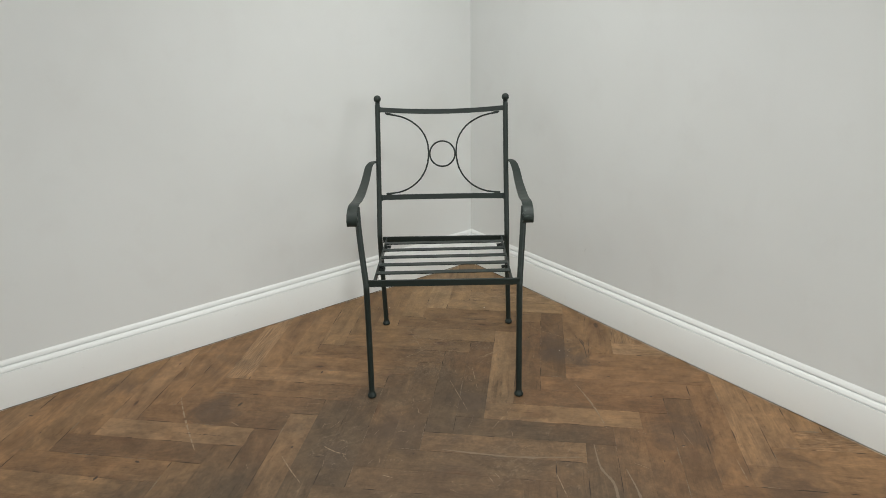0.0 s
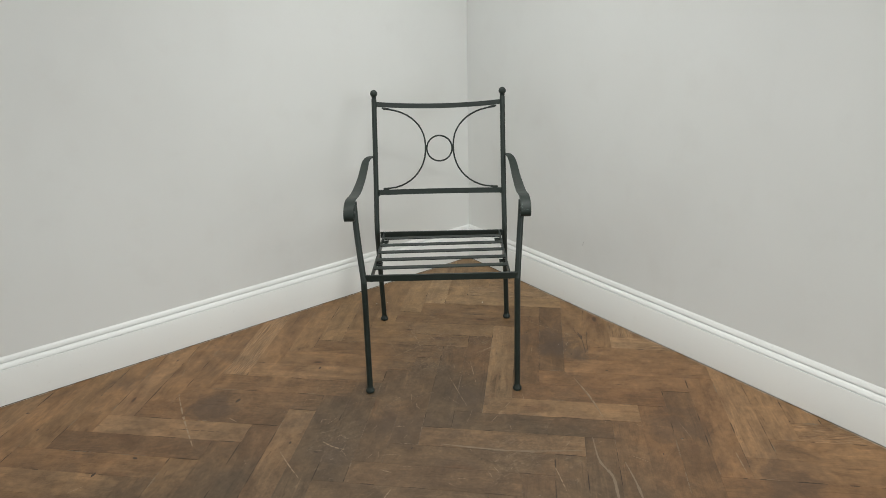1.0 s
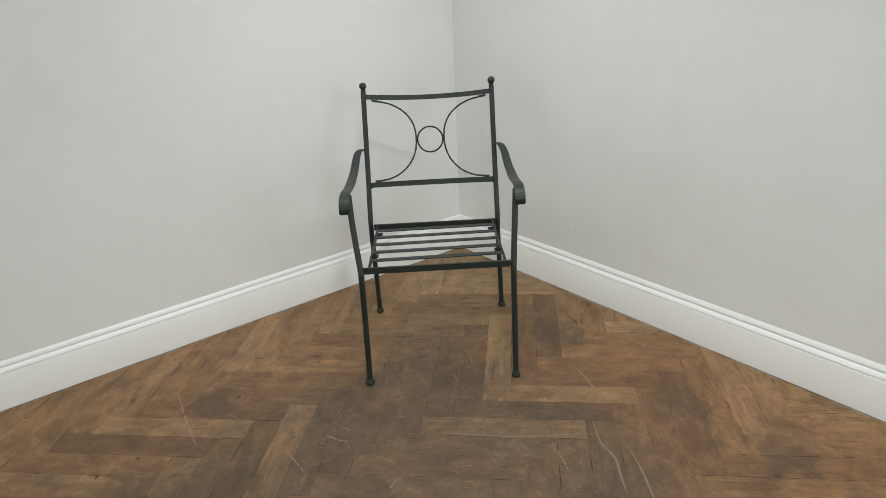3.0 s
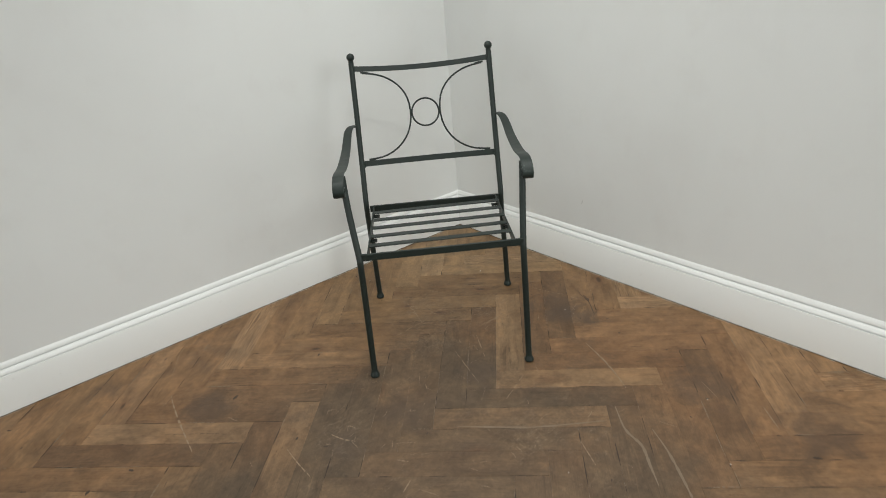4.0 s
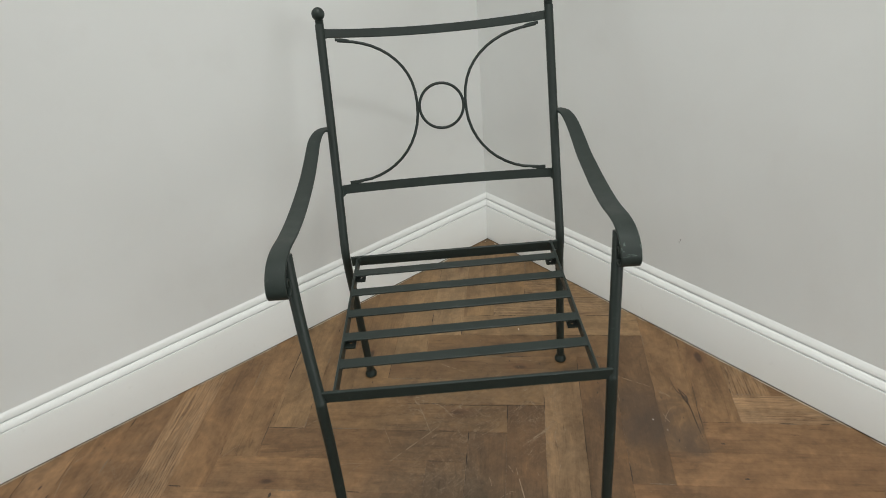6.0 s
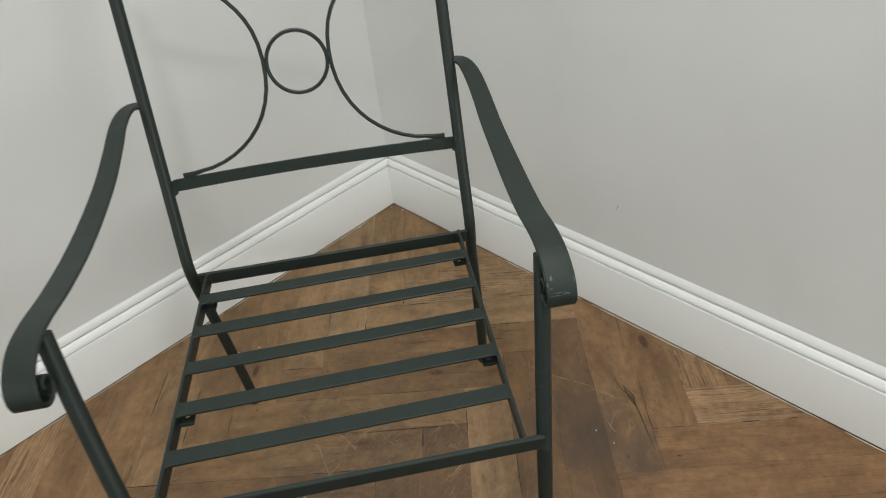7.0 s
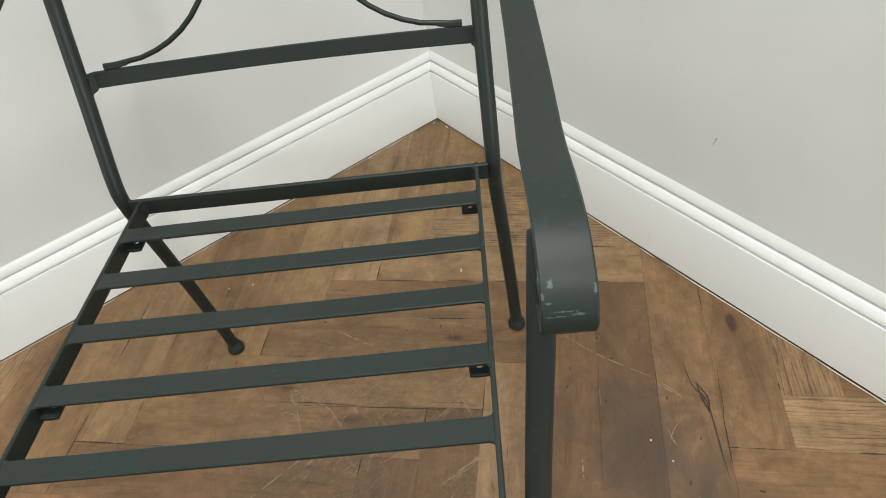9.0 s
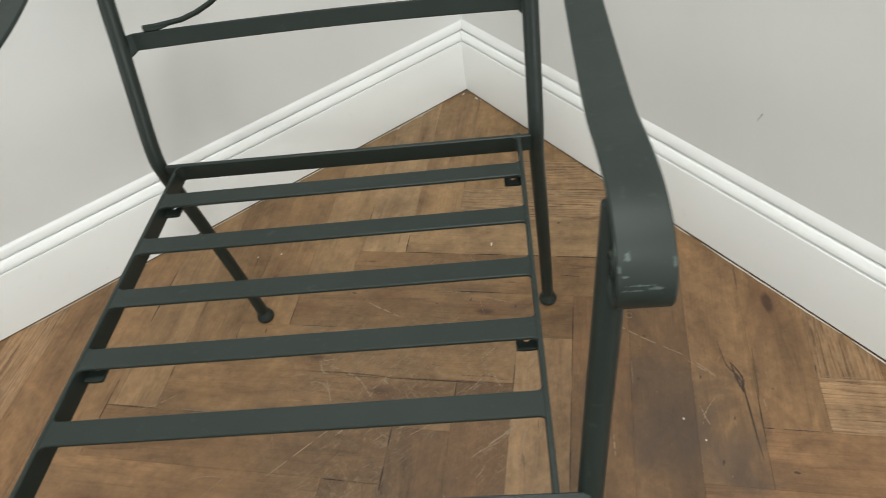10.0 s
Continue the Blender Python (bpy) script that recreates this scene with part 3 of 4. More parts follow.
        sweep(bm, path, circle(0.0034, 10), lambda i, tan: Vector((0, 1, -0.365)))
        part("curved_bar", bm, IRON, chair, "thin iron rod bent to a half circle")
        # flattened ends welded to the rails
        for w, tall in ((0.1652, 0.0064), (-0.1600, 0.0086)):
            z = 0.7345 + w * k_in
            tab_path = [on_back(s * x, z) - Z * (0.003 * (0.229 - x) / 0.024 if w > 0 else 0) for x in (0.2000, 0.2090, 0.2170, 0.2310)]
            thick = (0.35, 0.80, 1.0, 1.0)
            bm = bmesh.new()
            sweep(bm, tab_path, flat(0.0062, tall, 0.0014), lambda i, tan: Vector((0, 1, -0.365)), lambda i: (1, thick[i]))
            part("weld_tab", bm, IRON, chair, smooth=False)
        # bead of weld where the bend meets the ring
        bm = bmesh.new()
        bmesh.ops.create_icosphere(bm, subdivisions=2, radius=1)
        bead = on_back(-0.0015 + s * 0.0545, 0.7315)
        for v in bm.verts:
            v.co = bead + X * v.co.x * 0.0042 + Y * v.co.y * 0.0036 + Z * v.co.z * 0.0078
        part("weld_bead", bm, IRON, chair)
    bm = bmesh.new()
    n, rings = 40, []
    for k in range(n):
        a = 2 * math.pi * k / n
        c = on_back(-0.0015, 0.7315) + X * 0.0512 * math.cos(a) + lean * 0.0512 * math.sin(a)
        out = X * math.cos(a) + lean * math.sin(a)
        nrm = X.cross(lean)
        rings.append([bm.verts.new(c + out * 0.0033 * math.cos(b) + nrm * 0.0033 * math.sin(b)) for b in [2 * math.pi * j / 10 for j in range(10)]])
    for k in range(n):
        p, q = rings[k], rings[(k + 1) % n]
        for j in range(10):
            bm.faces.new((p[j], p[(j + 1) % 10], q[(j + 1) % 10], q[j]))
    part("ring", bm, IRON, chair, "small iron ring between the bent rods")
    return chair


armchair()


# ---- small things ----
def crumb(name, x, y, size, turn, label, category):
    bm = bmesh.new()
    bmesh.ops.create_icosphere(bm, subdivisions=2, radius=1)
    for v in bm.verts:
        k = 1 + 0.35 * noise.noise(v.co * 1.7 + Vector((x * 31, y * 17, 0)))
        p = Vector((v.co.x * size * 0.5 * k, v.co.y * size * 0.17 * k, max(v.co.z, -0.6) * size * 0.16 * k))
        v.co = Matrix.Rotation(turn, 3, "Z") @ p
    low = min(v.co.z for v in bm.verts)
    for v in bm.verts:
        v.co += Vector((x, y, 0.0004 - low))
    return tagged(mesh_object(name, bm, CRUMB, True), label, category, "plaster crumbs on the floor")


crumb("plaster_crumb", -0.295, -0.458, 0.011, 0.85, "pale plaster crumb lying on the wooden floor", "crumb")
crumb("plaster_crumb", -0.217, -0.0085, 0.010, 0.3, "pale plaster crumb beside the skirting board", "crumb")
crumb("plaster_crumb", -0.0075, -0.049, 0.011, 1.6, "pale plaster crumb in the corner of the room", "crumb")
crumb("plaster_crumb", -0.018, -0.010, 0.009, 0.2, "pale plaster crumb in the corner of the room", "crumb")
crumb("plaster_crumb", -0.147, -0.0075, 0.007, 0.4, "pale plaster crumb beside the skirting board", "crumb")

bm = bmesh.new()
for y, z, w, h in ((-0.0006, 0.0066, 0.0022, 0.0012), (0.0004, 0.0048, 0.0009, 0.0014), (-0.0002, 0.0006, 0.0010, 0.0022), (0.0010, -0.0036, 0.0008, 0.0016), (0.0002, -0.0068, 0.0011, 0.0012), (-0.0016, 0.0030, 0.0006, 0.0010)):
    add_box(bm, -0.0003, 0.0, y - w / 2, y + w / 2, z - h, z + h, 0.0001)
mark = mesh_object("wall_scuff", bm, SCUFF)
mark.matrix_world = pose(BACK, -0.757, 0.293, 12, 0, 0)
tagged(mark, "small dark scuff mark on the painted wall", "scuff", kind="structure")


# ---- floor ----
LONG, WIDE, GAP, THICK = 0.5205, 0.0945, 0.00012, 0.012
R = math.sqrt(0.5)
floor = new("floor")
tagged(floor, "worn brown oak herringbone parquet floor with scratches and stains", "floor", kind="structure")
bm = bmesh.new()
add_box(bm, FAR_X, BACK, FAR_Y, BACK, -0.05, -0.004)
part("subfloor", bm, DARK, floor, "dark bed seen in the joints", smooth=False)


def clip(poly, nx, ny, d):
    """Keeps the part of a polygon where nx*x + ny*y <= d."""
    out = []
    for (ax, ay), (bx, by) in zip(poly, poly[1:] + poly[:1]):
        fa, fb = nx * ax + ny * ay - d, nx * bx + ny * by - d
        if fa <= 0:
            out.append((ax, ay))
        if (fa < 0) != (fb < 0) and fa != fb:
            k = fa / (fa - fb)
            out.append((ax + (bx - ax) * k, ay + (by - ay) * k))
    return out


def plank_faces(bm, uv, poly, z, frame_of):
    """A plank with eased top edges; frame_of turns a place into metres along and across it."""
    cx, cy = sum(p[0] for p in poly) / len(poly), sum(p[1] for p in poly) / len(poly)

    def inset(e):
        out = []
        for x, y in poly:
            l = max(1e-6, math.hypot(cx - x, cy - y))
            out.append((x + (cx - x) / l * e * 1.4, y + (cy - y) / l * e * 1.4))
        return out

    low = [bm.verts.new((x, y, z - THICK)) for x, y in poly]
    rim = [bm.verts.new((x, y, z - 0.0005)) for x, y in poly]
    top = [bm.verts.new((x, y, z)) for x, y in inset(0.0005)]
    m = len(poly)
    faces = [bm.faces.new(top)]
    for k in range(m):
        j = (k + 1) % m
        faces.append(bm.faces.new((rim[k], rim[j], top[j], top[k])))
        faces.append(bm.faces.new((low[k], low[j], rim[j], rim[k])))
    for f in faces:
        for loop in f.loops:
            loop[uv].uv = frame_of(loop.vert.co.x, loop.vert.co.y)


EDGE_EAST, EDGE_NORTH = 0.0002, 0.0020   # where the boards end: short of one skirting, in under the other
planks = []
for g in range(-9, 10):
    for k in range(-90, 90):
        a0 = -0.559 + k * WIDE - g * LONG
        b0 = -0.559 + 0.504 + k * WIDE + g * LONG
        lie = (b0, b0 + LONG, a0, a0 + WIDE, False)
        stand = (b0 + LONG, b0 + LONG + WIDE, a0 + WIDE - LONG, a0 + WIDE, True)
        for b_lo, b_hi, a_lo, a_hi, upright in (lie, stand):
            h = GAP / 2
            box = [(b_lo + h, a_lo + h), (b_hi - h, a_lo + h), (b_hi - h, a_hi - h), (b_lo + h, a_hi - h)]
            poly = [(R * (a + b), R * (a - b)) for b, a in box]
            for cut in ((1, 0, EDGE_EAST), (0, 1, EDGE_NORTH), (-1, 0, -FAR_X), (0, -1, -FAR_Y)):
                poly = clip(poly, *cut) if poly else poly
            if len(poly) < 3:
                continue
            area = abs(sum(p[0] * q[1] - q[0] * p[1] for p, q in zip(poly, poly[1:] + poly[:1]))) / 2
            if area < 2e-4:
                continue
            mid = (sum(p[0] for p in poly) / len(poly), sum(p[1] for p in poly) / len(poly))
            whole = len(poly) == 4 and area > 0.9999 * (LONG - GAP) * (WIDE - GAP)
            planks.append((math.hypot(mid[0] + 0.75, mid[1] + 0.85), mid, poly, upright, whole))
planks.sort(key=lambda q: q[0])


def local_frame(mid, upright):
    def f(x, y):
        dx, dy = x - mid[0], y - mid[1]
        a, b = R * (dx + dy), R * (dx - dy)
        return (a, b) if upright else (b, a)
    return f


shared = {}


def plank_mesh(poly, upright):
    bm = bmesh.new()
    uv = bm.loops.layers.uv.new("UVMap")
    plank_faces(bm, uv, poly, 0.0, local_frame((0, 0), upright))
    bmesh.ops.recalc_face_normals(bm, faces=bm.faces)
    me = bpy.data.meshes.new("plank")
    bm.to_mesh(me)
    bm.free()
    me.materials.append(OAK)
    return me


dice = random.Random(5)
# boards that stand out as pale tan, as grey and dark, as dull, or by their drawn grain: a place on each
PALE = [(-1.69, -0.51), (-1.49, -0.88), (-1.15, -0.51), (-0.55, -0.88), (-0.62, -1.24), (-0.88, -1.24), (-1.24, -0.16), (-0.06, -0.66), (-0.21, -0.38), (-0.03, -1.03), (-0.07, -1.13), (-0.07, -1.86)]
DUSKY = [(-1.82, -0.51), (-1.62, -0.88), (-1.35, -0.88), (-1.22, -0.88), (-0.82, -0.88), (-0.68, -0.88), (-0.28, -0.88), (-0.75, -1.24), (-0.42, -1.61)]
SHADY = [(-1.75, -0.88), (-1.09, -0.88), (-0.42, -0.88), (-0.55, -1.61), (-0.68, -1.61), (-1.55, -0.51), (-0.82, -1.61), (-0.95, -1.61), (-0.28, -1.61)]
FIGURED = [(-0.03, -1.03), (-0.07, -1.13), (-0.004, -0.60), (-0.125, -0.384), (-0.07, -1.86), (-1.24, -0.16)]


def inside(q, poly):
    signs = [(b[0] - a[0]) * (q[1] - a[1]) - (b[1] - a[1]) * (q[0] - a[0]) > 0 for a, b in zip(poly, poly[1:] + poly[:1])]
    return all(signs) or not any(signs)


for _, mid, poly, upright, whole in planks[:300]:
    around = [(x - mid[0], y - mid[1]) for x, y in poly]
    if whole:
        me = shared.get(upright) or shared.setdefault(upright, plank_mesh(around, upright))
    else:
        me = plank_mesh(around, upright)
    ob = new("plank", me)
    ob.parent = floor
    ob.location = (mid[0], mid[1], dice.uniform(-0.0003, 0.0))
    near_wall = min(-mid[0], -mid[1]) < 0.30
    # boards by the east wall are toned down for a shadow nothing here casts
    tone, grey = (dice.uniform(0.50, 0.68) + (0.0 if mid[0] < -0.3 else -0.14 if mid[1] > -1.5 else 0.12), dice.uniform(0.10, 0.40)) if near_wall else (dice.uniform(0.40, 0.58), dice.uniform(0.48, 0.74))
    if any(inside(q, poly) for q in PALE):
        tone, grey = dice.uniform(0.74, 0.90), dice.uniform(0.28, 0.42)
    elif any(inside(q, poly) for q in DUSKY):
        tone, grey = dice.uniform(0.12, 0.26), dice.uniform(0.95, 0.99)
    elif any(inside(q, poly) for q in SHADY):
        tone, grey = dice.uniform(0.30, 0.42), dice.uniform(0.70, 0.88)
    elif mid[1] < -1.1 and mid[0] < -0.3:
        tone -= 0.08
    elif min(mid) > -0.46:
        tone, grey = tone + 0.22, grey * 0.6
    elif mid[0] < -1.6:
        tone += 0.13
    ruddy = min(1.0, max(0.0, (math.hypot(*mid) - 0.75) / 0.5)) * dice.uniform(0.7, 1.0)   # the boards in the corner are yellower
    ob.color = (tone, grey, 1.0 if any(inside(q, poly) for q in FIGURED) else 0.0, ruddy)
bm = bmesh.new()
uv = bm.loops.layers.uv.new("UVMap")
for _, mid, poly, upright, whole in planks[300:]:
    plank_faces(bm, uv, poly, dice.uniform(-0.0003, 0.0), local_frame(mid, upright))
me = bpy.data.meshes.new("far_planks")
bmesh.ops.recalc_face_normals(bm, faces=bm.faces)
bm.to_mesh(me)
bm.free()
me.materials.append(OAK)
far = new("far_planks", me)
far.parent = floor
far.color = (0.5, 0.5, 0, 1)
tagged(far, "more oak boards of the same parquet", kind="stuff")



# scratches across the boards
def scratch(bm, points, width, solid=False):
    pts = spline([(x, y, 0.0004) for x, y in points], 14)
    n = len(pts)
    rows = []
    for i, p in enumerate(pts):
        tan = (pts[min(i + 1, n - 1)] - pts[max(i - 1, 0)]).normalized()
        half = width * 0.62 * (0.25 + 0.75 * math.sin(math.pi * (i + 0.4) / n)) * dice.uniform(0.6, 1.25)
        side = Vector((-tan.y, tan.x, 0)) * half
        rows.append((bm.verts.new(p + side), bm.verts.new(p - side)))
    run = 0
    for a, b in zip(rows, rows[1:]):
        run = 1 if solid else run - 1 if run > 0 else (dice.randint(2, 5) if dice.random() > 0.26 else 0)
        if run:
            bm.faces.new((a[0], a[1], b[1], b[0]))
    for v in [v for row in rows for v in row if not v.link_faces]:
        bm.verts.remove(v)


bm = bmesh.new()
for width, points in ((0.0050, [(-1.605, -0.303), (-1.629, -0.416), (-1.649, -0.539), (-1.665, -0.655)]),
                      (0.0030, [(-1.456, -0.847), (-1.462, -0.922), (-1.464, -0.998)]),
                      (0.0025, [(-0.368, -1.730), (-0.427, -1.800)]),
                      (0.0025, [(-0.440, -1.141), (-0.486, -1.262), (-0.556, -1.387)]),
                      (0.0025, [(-0.842, -1.435), (-0.889, -1.524)]),
                      (0.0040, [(-1.331, -0.883), (-1.316, -0.930), (-1.293, -0.969)]),
                      (0.0015, [(-0.852, -1.153), (-0.720, -1.105)]),
                      (0.0022, [(-0.741, -0.947), (-0.660, -0.816)]),
                      (0.0018, [(-0.745, -0.610), (-0.699, -0.491)]),
                      (0.0016, [(-0.866, -0.598), (-0.699, -0.592)]),
                      (0.0022, [(-0.698, -0.467), (-0.674, -0.482)]),
                      (0.0015, [(-0.558, -0.783), (-0.523, -0.782)]),
                      (0.0014, [(-0.783, -0.837), (-0.852, -1.03)]),
                      (0.0016, [(-1.57, -0.217), (-1.474, -0.068), (-1.40, -0.05)]),
                      (0.0016, [(-1.206, -0.153), (-1.106, -0.085)]),
                      (0.0024, [(-1.518, -0.575), (-1.505, -0.616)]),
                      (0.0022, [(-1.255, -1.116), (-1.237, -1.146)]),
                      (0.0024, [(-1.316, -1.225), (-1.275, -1.205)]),
                      (0.0026, [(-2.019, -0.628), (-1.976, -0.628)]),
                      (0.0014, [(-0.263, -0.711), (-0.248, -0.785), (-0.218, -0.873)]),
                      (0.0014, [(-0.224, -0.878), (-0.215, -0.926)]),
                      (0.0016, [(-0.697, -0.470), (-0.664, -0.537), (-0.664, -0.590)]),
                      (0.0014, [(-0.562, -0.409), (-0.532, -0.486)]),
                      (0.0024, [(-0.567, -0.781), (-0.524, -0.785)]),
                      (0.0012, [(-0.226, -0.343), (-0.232, -0.373)])):
    scratch(bm, points, width)
for width, points in ((0.0030, [(-0.520, -0.783), (-0.537, -0.784), (-0.570, -0.782)]), (0.0022, [(-0.500, -0.781), (-0.522, -0.785), (-0.541, -0.788)]), (0.0030, [(-0.698, -0.473), (-0.703, -0.490), (-0.698, -0.503)]),
                      (0.0024, [(-0.714, -0.510), (-0.714, -0.524), (-0.715, -0.538)]), (0.0020, [(-0.445, -0.650), (-0.460, -0.652), (-0.477, -0.652)]), (0.0024, [(-0.480, -0.686), (-0.484, -0.702), (-0.488, -0.722)]),
                      (0.0016, [(-0.538, -0.685), (-0.516, -0.685), (-0.499, -0.682)]), (0.0018, [(-0.689, -0.468), (-0.685, -0.481)]), (0.0034, [(-0.614, -0.576), (-0.628, -0.576), (-0.629, -0.587)])):
    scratch(bm, points, width)
for width, points in ((0.0018, [(-0.667, -0.587), (-0.658, -0.583)]), (0.0022, [(-0.747, -0.610), (-0.729, -0.609)]), (0.0016, [(-0.500, -0.797), (-0.524, -0.813), (-0.539, -0.836)]), (0.0022, [(-0.556, -0.427), (-0.550, -0.443)]),
                      (0.0016, [(-0.217, -0.886), (-0.215, -0.906), (-0.214, -0.924)]), (0.0016, [(-0.274, -0.942), (-0.285, -0.964), (-0.288, -0.975)]), (0.0014, [(-0.193, -0.996), (-0.205, -1.011)]),
                      (0.0016, [(-0.409, -0.891), (-0.433, -0.918)]), (0.0016, [(-0.601, -0.781), (-0.580, -0.782), (-0.551, -0.789)]), (0.0014, [(-0.483, -0.812), (-0.500, -0.822)])):
    scratch(bm, points, width)
for k in range(24):   # the faint round dent of a chair foot
    a = 2 * math.pi * k / 24
    if dice.random() < 0.75:
        scratch(bm, [(-0.226 + 0.0055 * math.cos(a + d), -0.753 + 0.0055 * math.sin(a + d)) for d in (0, 0.16, 0.32)], 0.0009, True)
for cx, cy, spread, count in ((-0.70, -0.50, 0.05, 14), (-1.31, -0.93, 0.04, 9), (-0.66, -0.86, 0.07, 8), (-0.95, -1.30, 0.12, 9), (-1.15, -0.85, 0.12, 14)):
    for k in range(count):
        x, y, a, l = dice.gauss(cx, spread), dice.gauss(cy, spread), dice.choice((0.4, 1.1, 2.3, 2.7)) + dice.uniform(-0.35, 0.35), dice.uniform(0.008, 0.036)
        scratch(bm, [(x, y), (x + l * 0.5 * math.cos(a), y + l * 0.5 * math.sin(a)), (x + l * math.cos(a + 0.1), y + l * math.sin(a + 0.1))], dice.uniform(0.0007, 0.0018))
for k in range(75):
    x, y = dice.gauss(-0.90, 0.42), dice.gauss(-0.95, 0.42)
    if x > -0.12 or y > -0.12:
        continue
    a, l = dice.uniform(0, math.pi), dice.uniform(0.012, 0.085)
    bend = dice.uniform(-0.25, 0.25)
    pts = [(x + l * k2 * math.cos(a + bend * k2), y + l * k2 * math.sin(a + bend * k2)) for k2 in (0, 0.5, 1)]
    scratch(bm, pts, dice.uniform(0.0004, 0.0013))
faint = bmesh.new()
for width, points in ((0.0070, [(-0.650, -1.412), (-0.717, -1.497), (-0.741, -1.567), (-0.791, -1.627), (-0.837, -1.682)]),
                      (0.0060, [(-0.664, -1.551), (-0.717, -1.637), (-0.797, -1.741), (-0.842, -1.793)]),
                      (0.0065, [(-1.043, -1.135), (-0.965, -1.222), (-0.888, -1.303), (-0.726, -1.433)]),
                      (0.0030, [(-0.451, -1.171), (-0.496, -1.275), (-0.542, -1.367)])):
    scratch(faint, points, width, True)
tagged(mesh_object("wear_streaks", faint, STREAK), "faint pale streaks of sapwood and wear in the oak boards", "streaks", kind="stuff")
marks = mesh_object("scratches", bm, SCRATCH)
tagged(marks, "pale scratches and scrapes in the worn oak boards", "scratches", kind="stuff")


# board edges: here a dark open crack, there a rubbed pale lip, elsewhere nothing
cracks, lips = bmesh.new(), bmesh.new()
for away, mid, poly, upright, whole in planks[:300]:
    for (ax, ay), (bx, by) in zip(poly, poly[1:] + poly[:1]):
        size = math.hypot(bx - ax, by - ay)
        if size < 0.03 or dice.random() > 0.50:
            continue
        dx, dy = (bx - ax) / size, (by - ay) / size
        nx, ny = -dy, dx
        if nx * (mid[0] - ax) + ny * (mid[1] - ay) < 0:
            nx, ny = -nx, -ny
        at = dice.uniform(0, 0.12)
        while at < size - 0.012:
            run = min(dice.uniform(0.012, 0.11), size - at)
            dark = dice.random() < 0.66
            width = dice.uniform(0.0008, 0.0024) if dark else dice.uniform(0.0012, 0.0032)
            width *= 1.0 if math.hypot(mid[0] + 0.42, mid[1] + 0.62) < 0.72 else 1.4
            off = 0.0 if dark else 0.0018
            scratch(cracks if dark else lips, [(ax + dx * k + nx * off * dice.uniform(0.4, 1.6), ay + dy * k + ny * off * dice.uniform(0.4, 1.6)) for k in (at, at + run / 2, at + run)], width, dark)
            at += run + dice.uniform(0.01, 0.22)
# short checks along the grain, in bunches
for k in range(44):
    away, mid, poly, upright, whole = planks[dice.randrange(150)]
    ux, uy = (R, R) if upright else (R, -R)
    cx, cy = mid[0] + ux * dice.uniform(-0.2, 0.2) + uy * dice.uniform(-0.03, 0.03), mid[1] + uy * dice.uniform(-0.2, 0.2) - ux * dice.uniform(-0.03, 0.03)
    for j in range(dice.choice((1, 1, 2, 4))):
        x, y, run = cx + dice.gauss(0, 0.008), cy + dice.gauss(0, 0.008), dice.uniform(0.015, 0.075)
        pts = [(x + ux * run * q + dice.uniform(-0.0015, 0.0015), y + uy * run * q + dice.uniform(-0.0015, 0.0015)) for q in (-0.5, -0.15, 0.2, 0.5)]
        if inside((x, y), poly) and max(q[0] for q in pts) < -0.004 and max(q[1] for q in pts) < -0.004:
            scratch(cracks, pts, dice.uniform(0.0006, 0.0018), True)
tagged(mesh_object("joint_cracks", cracks, CRACK), "dark broken cracks along the joints of the oak boards", "cracks", kind="stuff")
tagged(mesh_object("worn_edges", lips, STREAK), "pale rubbed edges of the oak boards", "wear", kind="stuff")

# knots and dents, small dark hollows filled with dirt
bm = bmesh.new()
for x, y, size in ((-1.541, -0.079, 0.012), (-1.456, -0.495, 0.022), (-1.131, -0.486, 0.014), (-1.823, -0.591, 0.018), (-1.942, -0.591, 0.020), (-1.194, -0.893, 0.009), (-1.125, -1.094, 0.012),
                   (-1.369, -0.920, 0.016), (-1.412, -0.827, 0.014), (-2.057, -0.101, 0.014), (-2.043, -0.231, 0.010), (-0.309, -1.186, 0.011), (-0.293, -1.363, 0.008), (-0.436, -1.591, 0.012),
                   (-0.544, -1.599, 0.008), (-0.649, -1.774, 0.008), (-0.989, -1.269, 0.007), (-0.469, -1.919, 0.022), (-0.904, -1.586, 0.010), (-0.743, -0.340, 0.007), (-0.568, -0.376, 0.008),
                   (-0.360, -0.606, 0.007), (-0.305, -0.765, 0.007), (-0.335, -0.788, 0.008), (-0.252, -0.989, 0.006), (-0.160, -0.471, 0.006), (-0.322, -1.023, 0.008), (-0.233, -0.910, 0.006), (-0.411, -0.539, 0.006), (-0.464, -0.503, 0.006), (-0.257, -1.097, 0.009)):
    turn = dice.choice((0.785, 2.356)) + dice.uniform(-0.3, 0.3)
    ring = []
    for k in range(14):
        a = 2 * math.pi * k / 14
        r = size * 0.52 * (1 + 0.55 * noise.noise(Vector((x * 40 + math.cos(a) * 1.3, y * 40 + math.sin(a) * 1.3, 0))))
        dx, dy = r * math.cos(a), r * 0.42 * math.sin(a)
        ring.append(bm.verts.new((x + dx * math.cos(turn) - dy * math.sin(turn), y + dx * math.sin(turn) + dy * math.cos(turn), 0.0003)))
    bm.faces.new(ring)
scratch(bm, [(-0.159, -0.883), (-0.185, -0.922), (-0.190, -0.950), (-0.214, -0.983), (-0.248, -1.023), (-0.276, -1.057)], 0.0026, True)
for side in (-1, 1):   # the crack parts round a knot
    scratch(bm, [(-0.176, -0.922), (-0.189 + 0.0032 * side, -0.949 - 0.0032 * side), (-0.206, -0.970)], 0.0034, True)
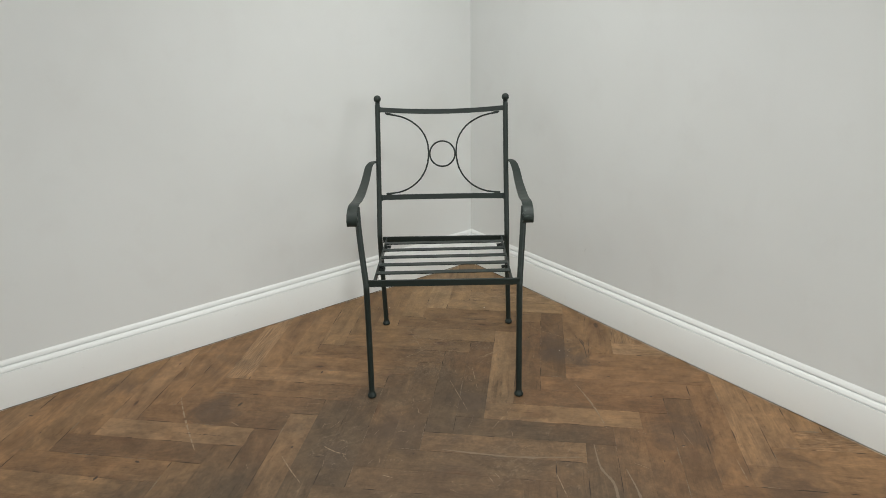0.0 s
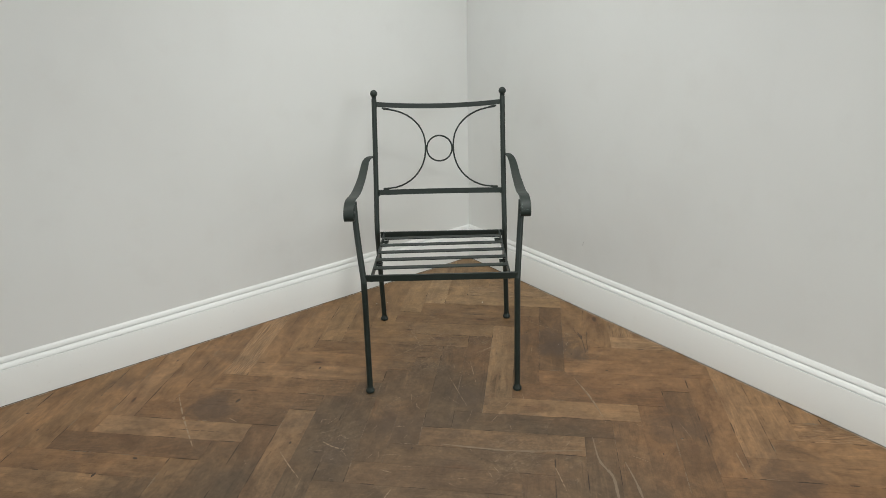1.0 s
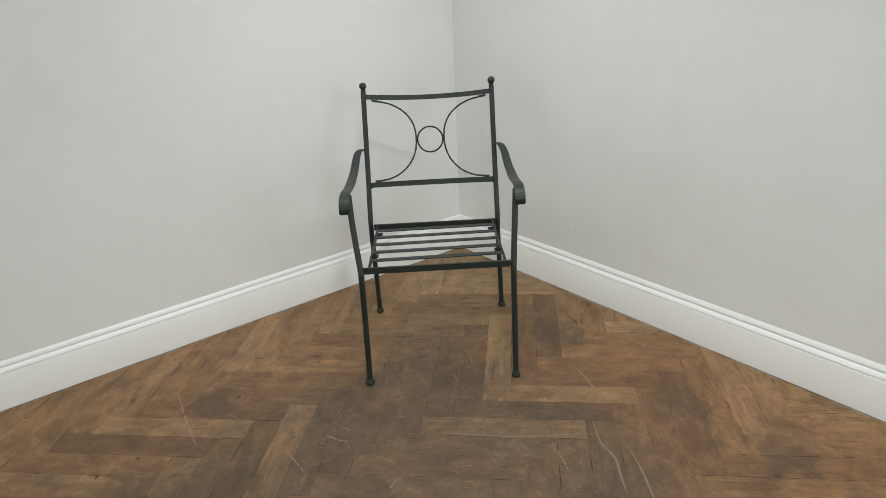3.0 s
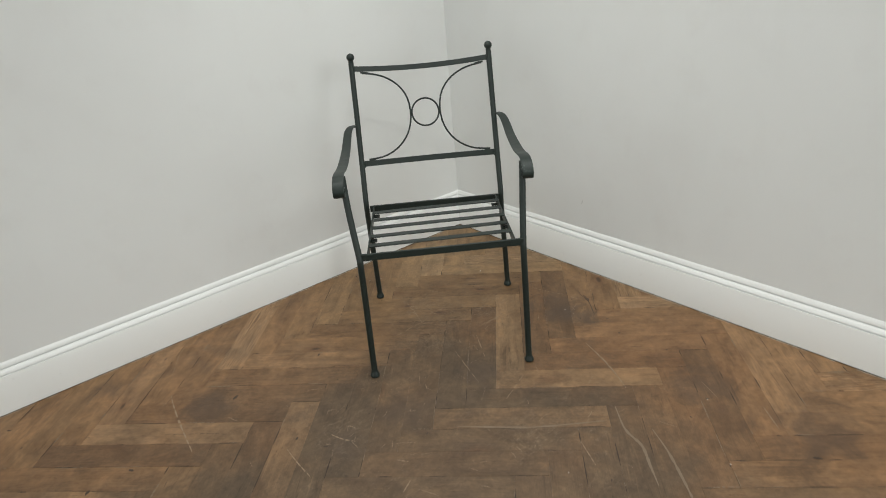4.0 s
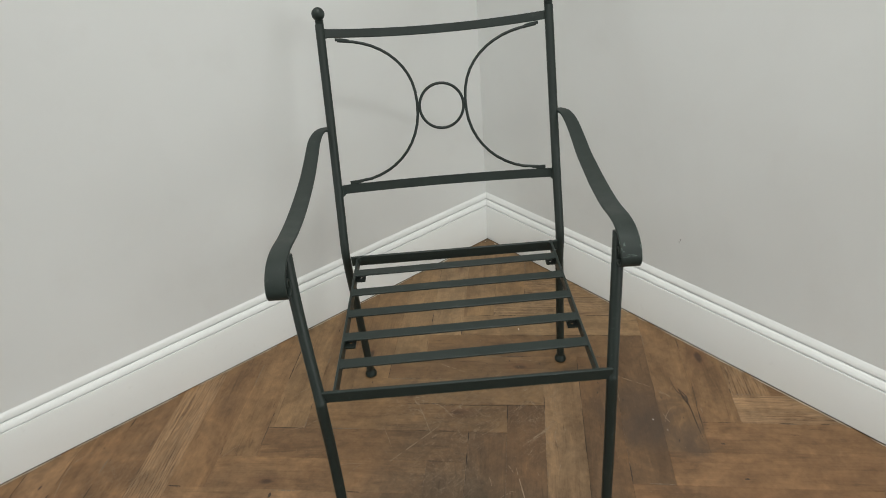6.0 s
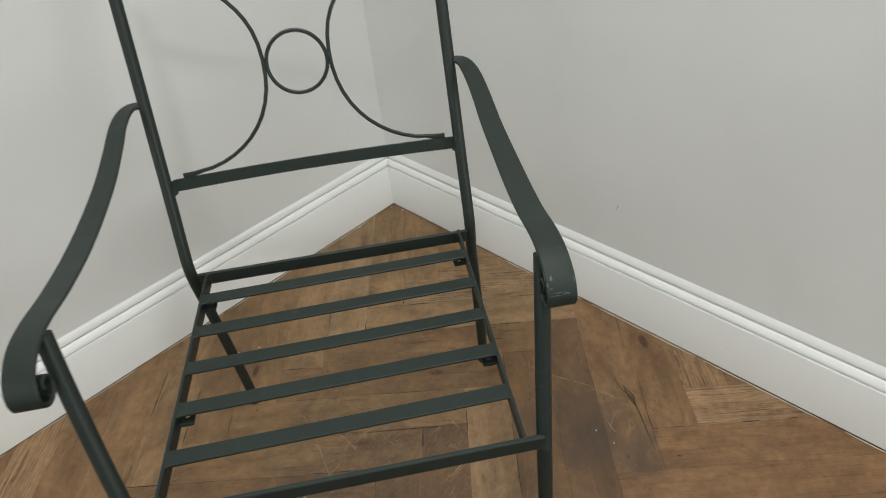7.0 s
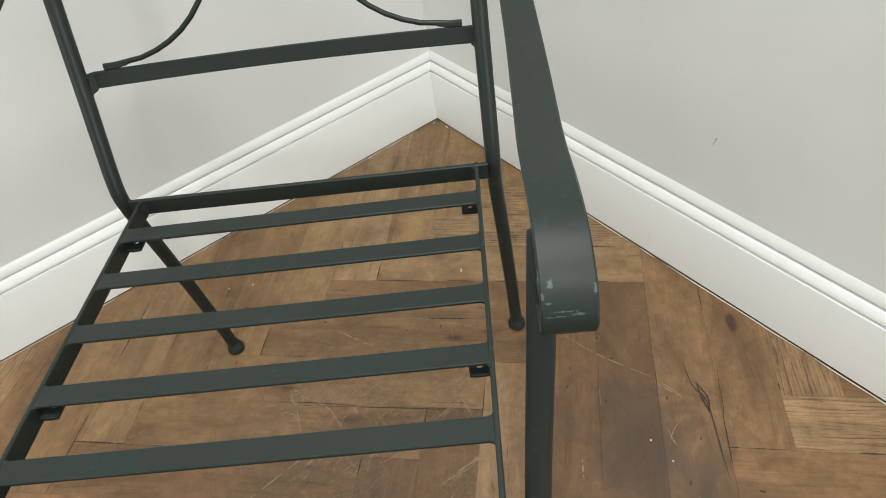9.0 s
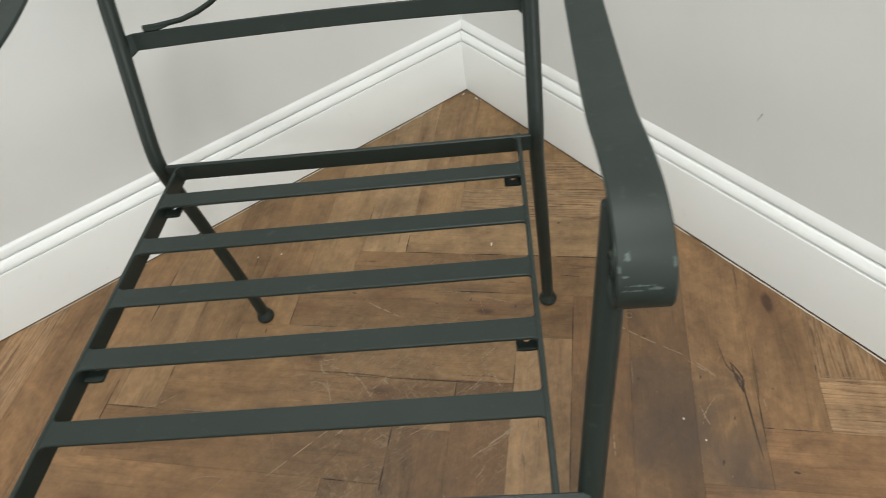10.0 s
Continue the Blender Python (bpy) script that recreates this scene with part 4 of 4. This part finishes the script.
scratch(bm, [(-0.128, -0.927), (-0.156, -0.953), (-0.182, -0.978), (-0.206, -0.997)], 0.0012, True)
scratch(bm, [(-0.725, -0.469), (-0.672, -0.520), (-0.617, -0.580)], 0.0012, True)
scratch(bm, [(-0.600, -0.598), (-0.561, -0.636), (-0.505, -0.692)], 0.0016, True)
for pts, width in (([(-0.714, -0.487), (-0.600, -0.598), (-0.461, -0.731)], 0.0010), ([(-1.70, -0.50), (-1.62, -0.58), (-1.57, -0.63)], 0.0020)):
    scratch(bm, pts, width)
tagged(mesh_object("floor_knots", bm, KNOT), "small dark knots and dents in the oak boards", "knots", kind="stuff")

# specks of white paint and dust
bm = bmesh.new()
for x, y in ((-0.310, -0.941), (-0.313, -0.985), (-0.672, -0.156), (-0.630, -0.182), (-0.440, -1.593), (-0.960, -1.489), (-0.643, -1.771), (-0.430, -2.069)):
    r = dice.uniform(0.0010, 0.0019)
    ring = [bm.verts.new((x + r * dice.uniform(0.7, 1.2) * math.cos(a), y + r * dice.uniform(0.7, 1.2) * math.sin(a), 0.0007)) for a in [2 * math.pi * k / 8 for k in range(8)]]
    bm.faces.new(ring)
tagged(mesh_object("paint_specks", bm, CAULK), "tiny specks of white paint on the floor", "specks", kind="stuff")


# broken white paint line along the boards' ends
def paint_line(name, along_x, start, stop):
    bm = bmesh.new()
    at = start
    while at > stop:
        run = dice.uniform(0.03, 0.28)
        steps = max(2, int(run / 0.03))
        rows = []
        for i in range(steps + 1):
            q = at - run * i / steps
            inner = -0.0021 + dice.uniform(-0.0003, 0.0003)
            outer = inner - 0.0026 * (0.35 if i in (0, steps) else dice.uniform(0.6, 1.1))
            rows.append([bm.verts.new((q, d, 0.0006) if along_x else (d, q, 0.0006)) for d in (inner, outer)])
        for a, b in zip(rows, rows[1:]):
            bm.faces.new((a[0], a[1], b[1], b[0]))
        at -= run + dice.uniform(0.004, 0.06)
    tagged(mesh_object(name, bm, CAULK), "broken line of white paint where boards meet the skirting", "trim", kind="structure")


paint_line("trim_north", True, -0.10, -3.0)
paint_line("trim_east", False, -0.45, -3.0)


# grit and fluff swept into the joint under the skirting, thickest in the corner
def grit(bm, x, y, size):
    vs = bmesh.ops.create_icosphere(bm, subdivisions=1, radius=1)["verts"]
    turn = dice.uniform(0, math.pi)
    for v in vs:
        k = size * dice.uniform(0.6, 1.2)
        dx, dy = v.co.x * k, v.co.y * k * 0.6
        v.co = Vector((x + dx * math.cos(turn) - dy * math.sin(turn), y + dx * math.sin(turn) + dy * math.cos(turn), 0.0002 + (v.co.z + 0.8) * k * 0.35))


bm, pale = bmesh.new(), bmesh.new()
for k in range(150):
    run, off = -0.004 - abs(dice.gauss(0, 0.42)), -0.0015 - abs(dice.gauss(0, 0.0024))
    x, y = (run, off) if dice.random() < 0.6 else (off, run)
    grit(bm if dice.random() < 0.8 else pale, x, y, dice.uniform(0.0005, 0.0017))
for k in range(26):
    grit(bm, -0.004 - abs(dice.gauss(0, 0.014)), -0.004 - abs(dice.gauss(0, 0.007)), dice.uniform(0.0012, 0.0032))
tagged(mesh_object("floor_grit", bm, GRIT), "grey brown grit and dust along the skirting", "dust", kind="stuff")
tagged(mesh_object("paint_flakes", pale, CAULK), "tiny flakes of white paint along the skirting", "flakes", kind="stuff")
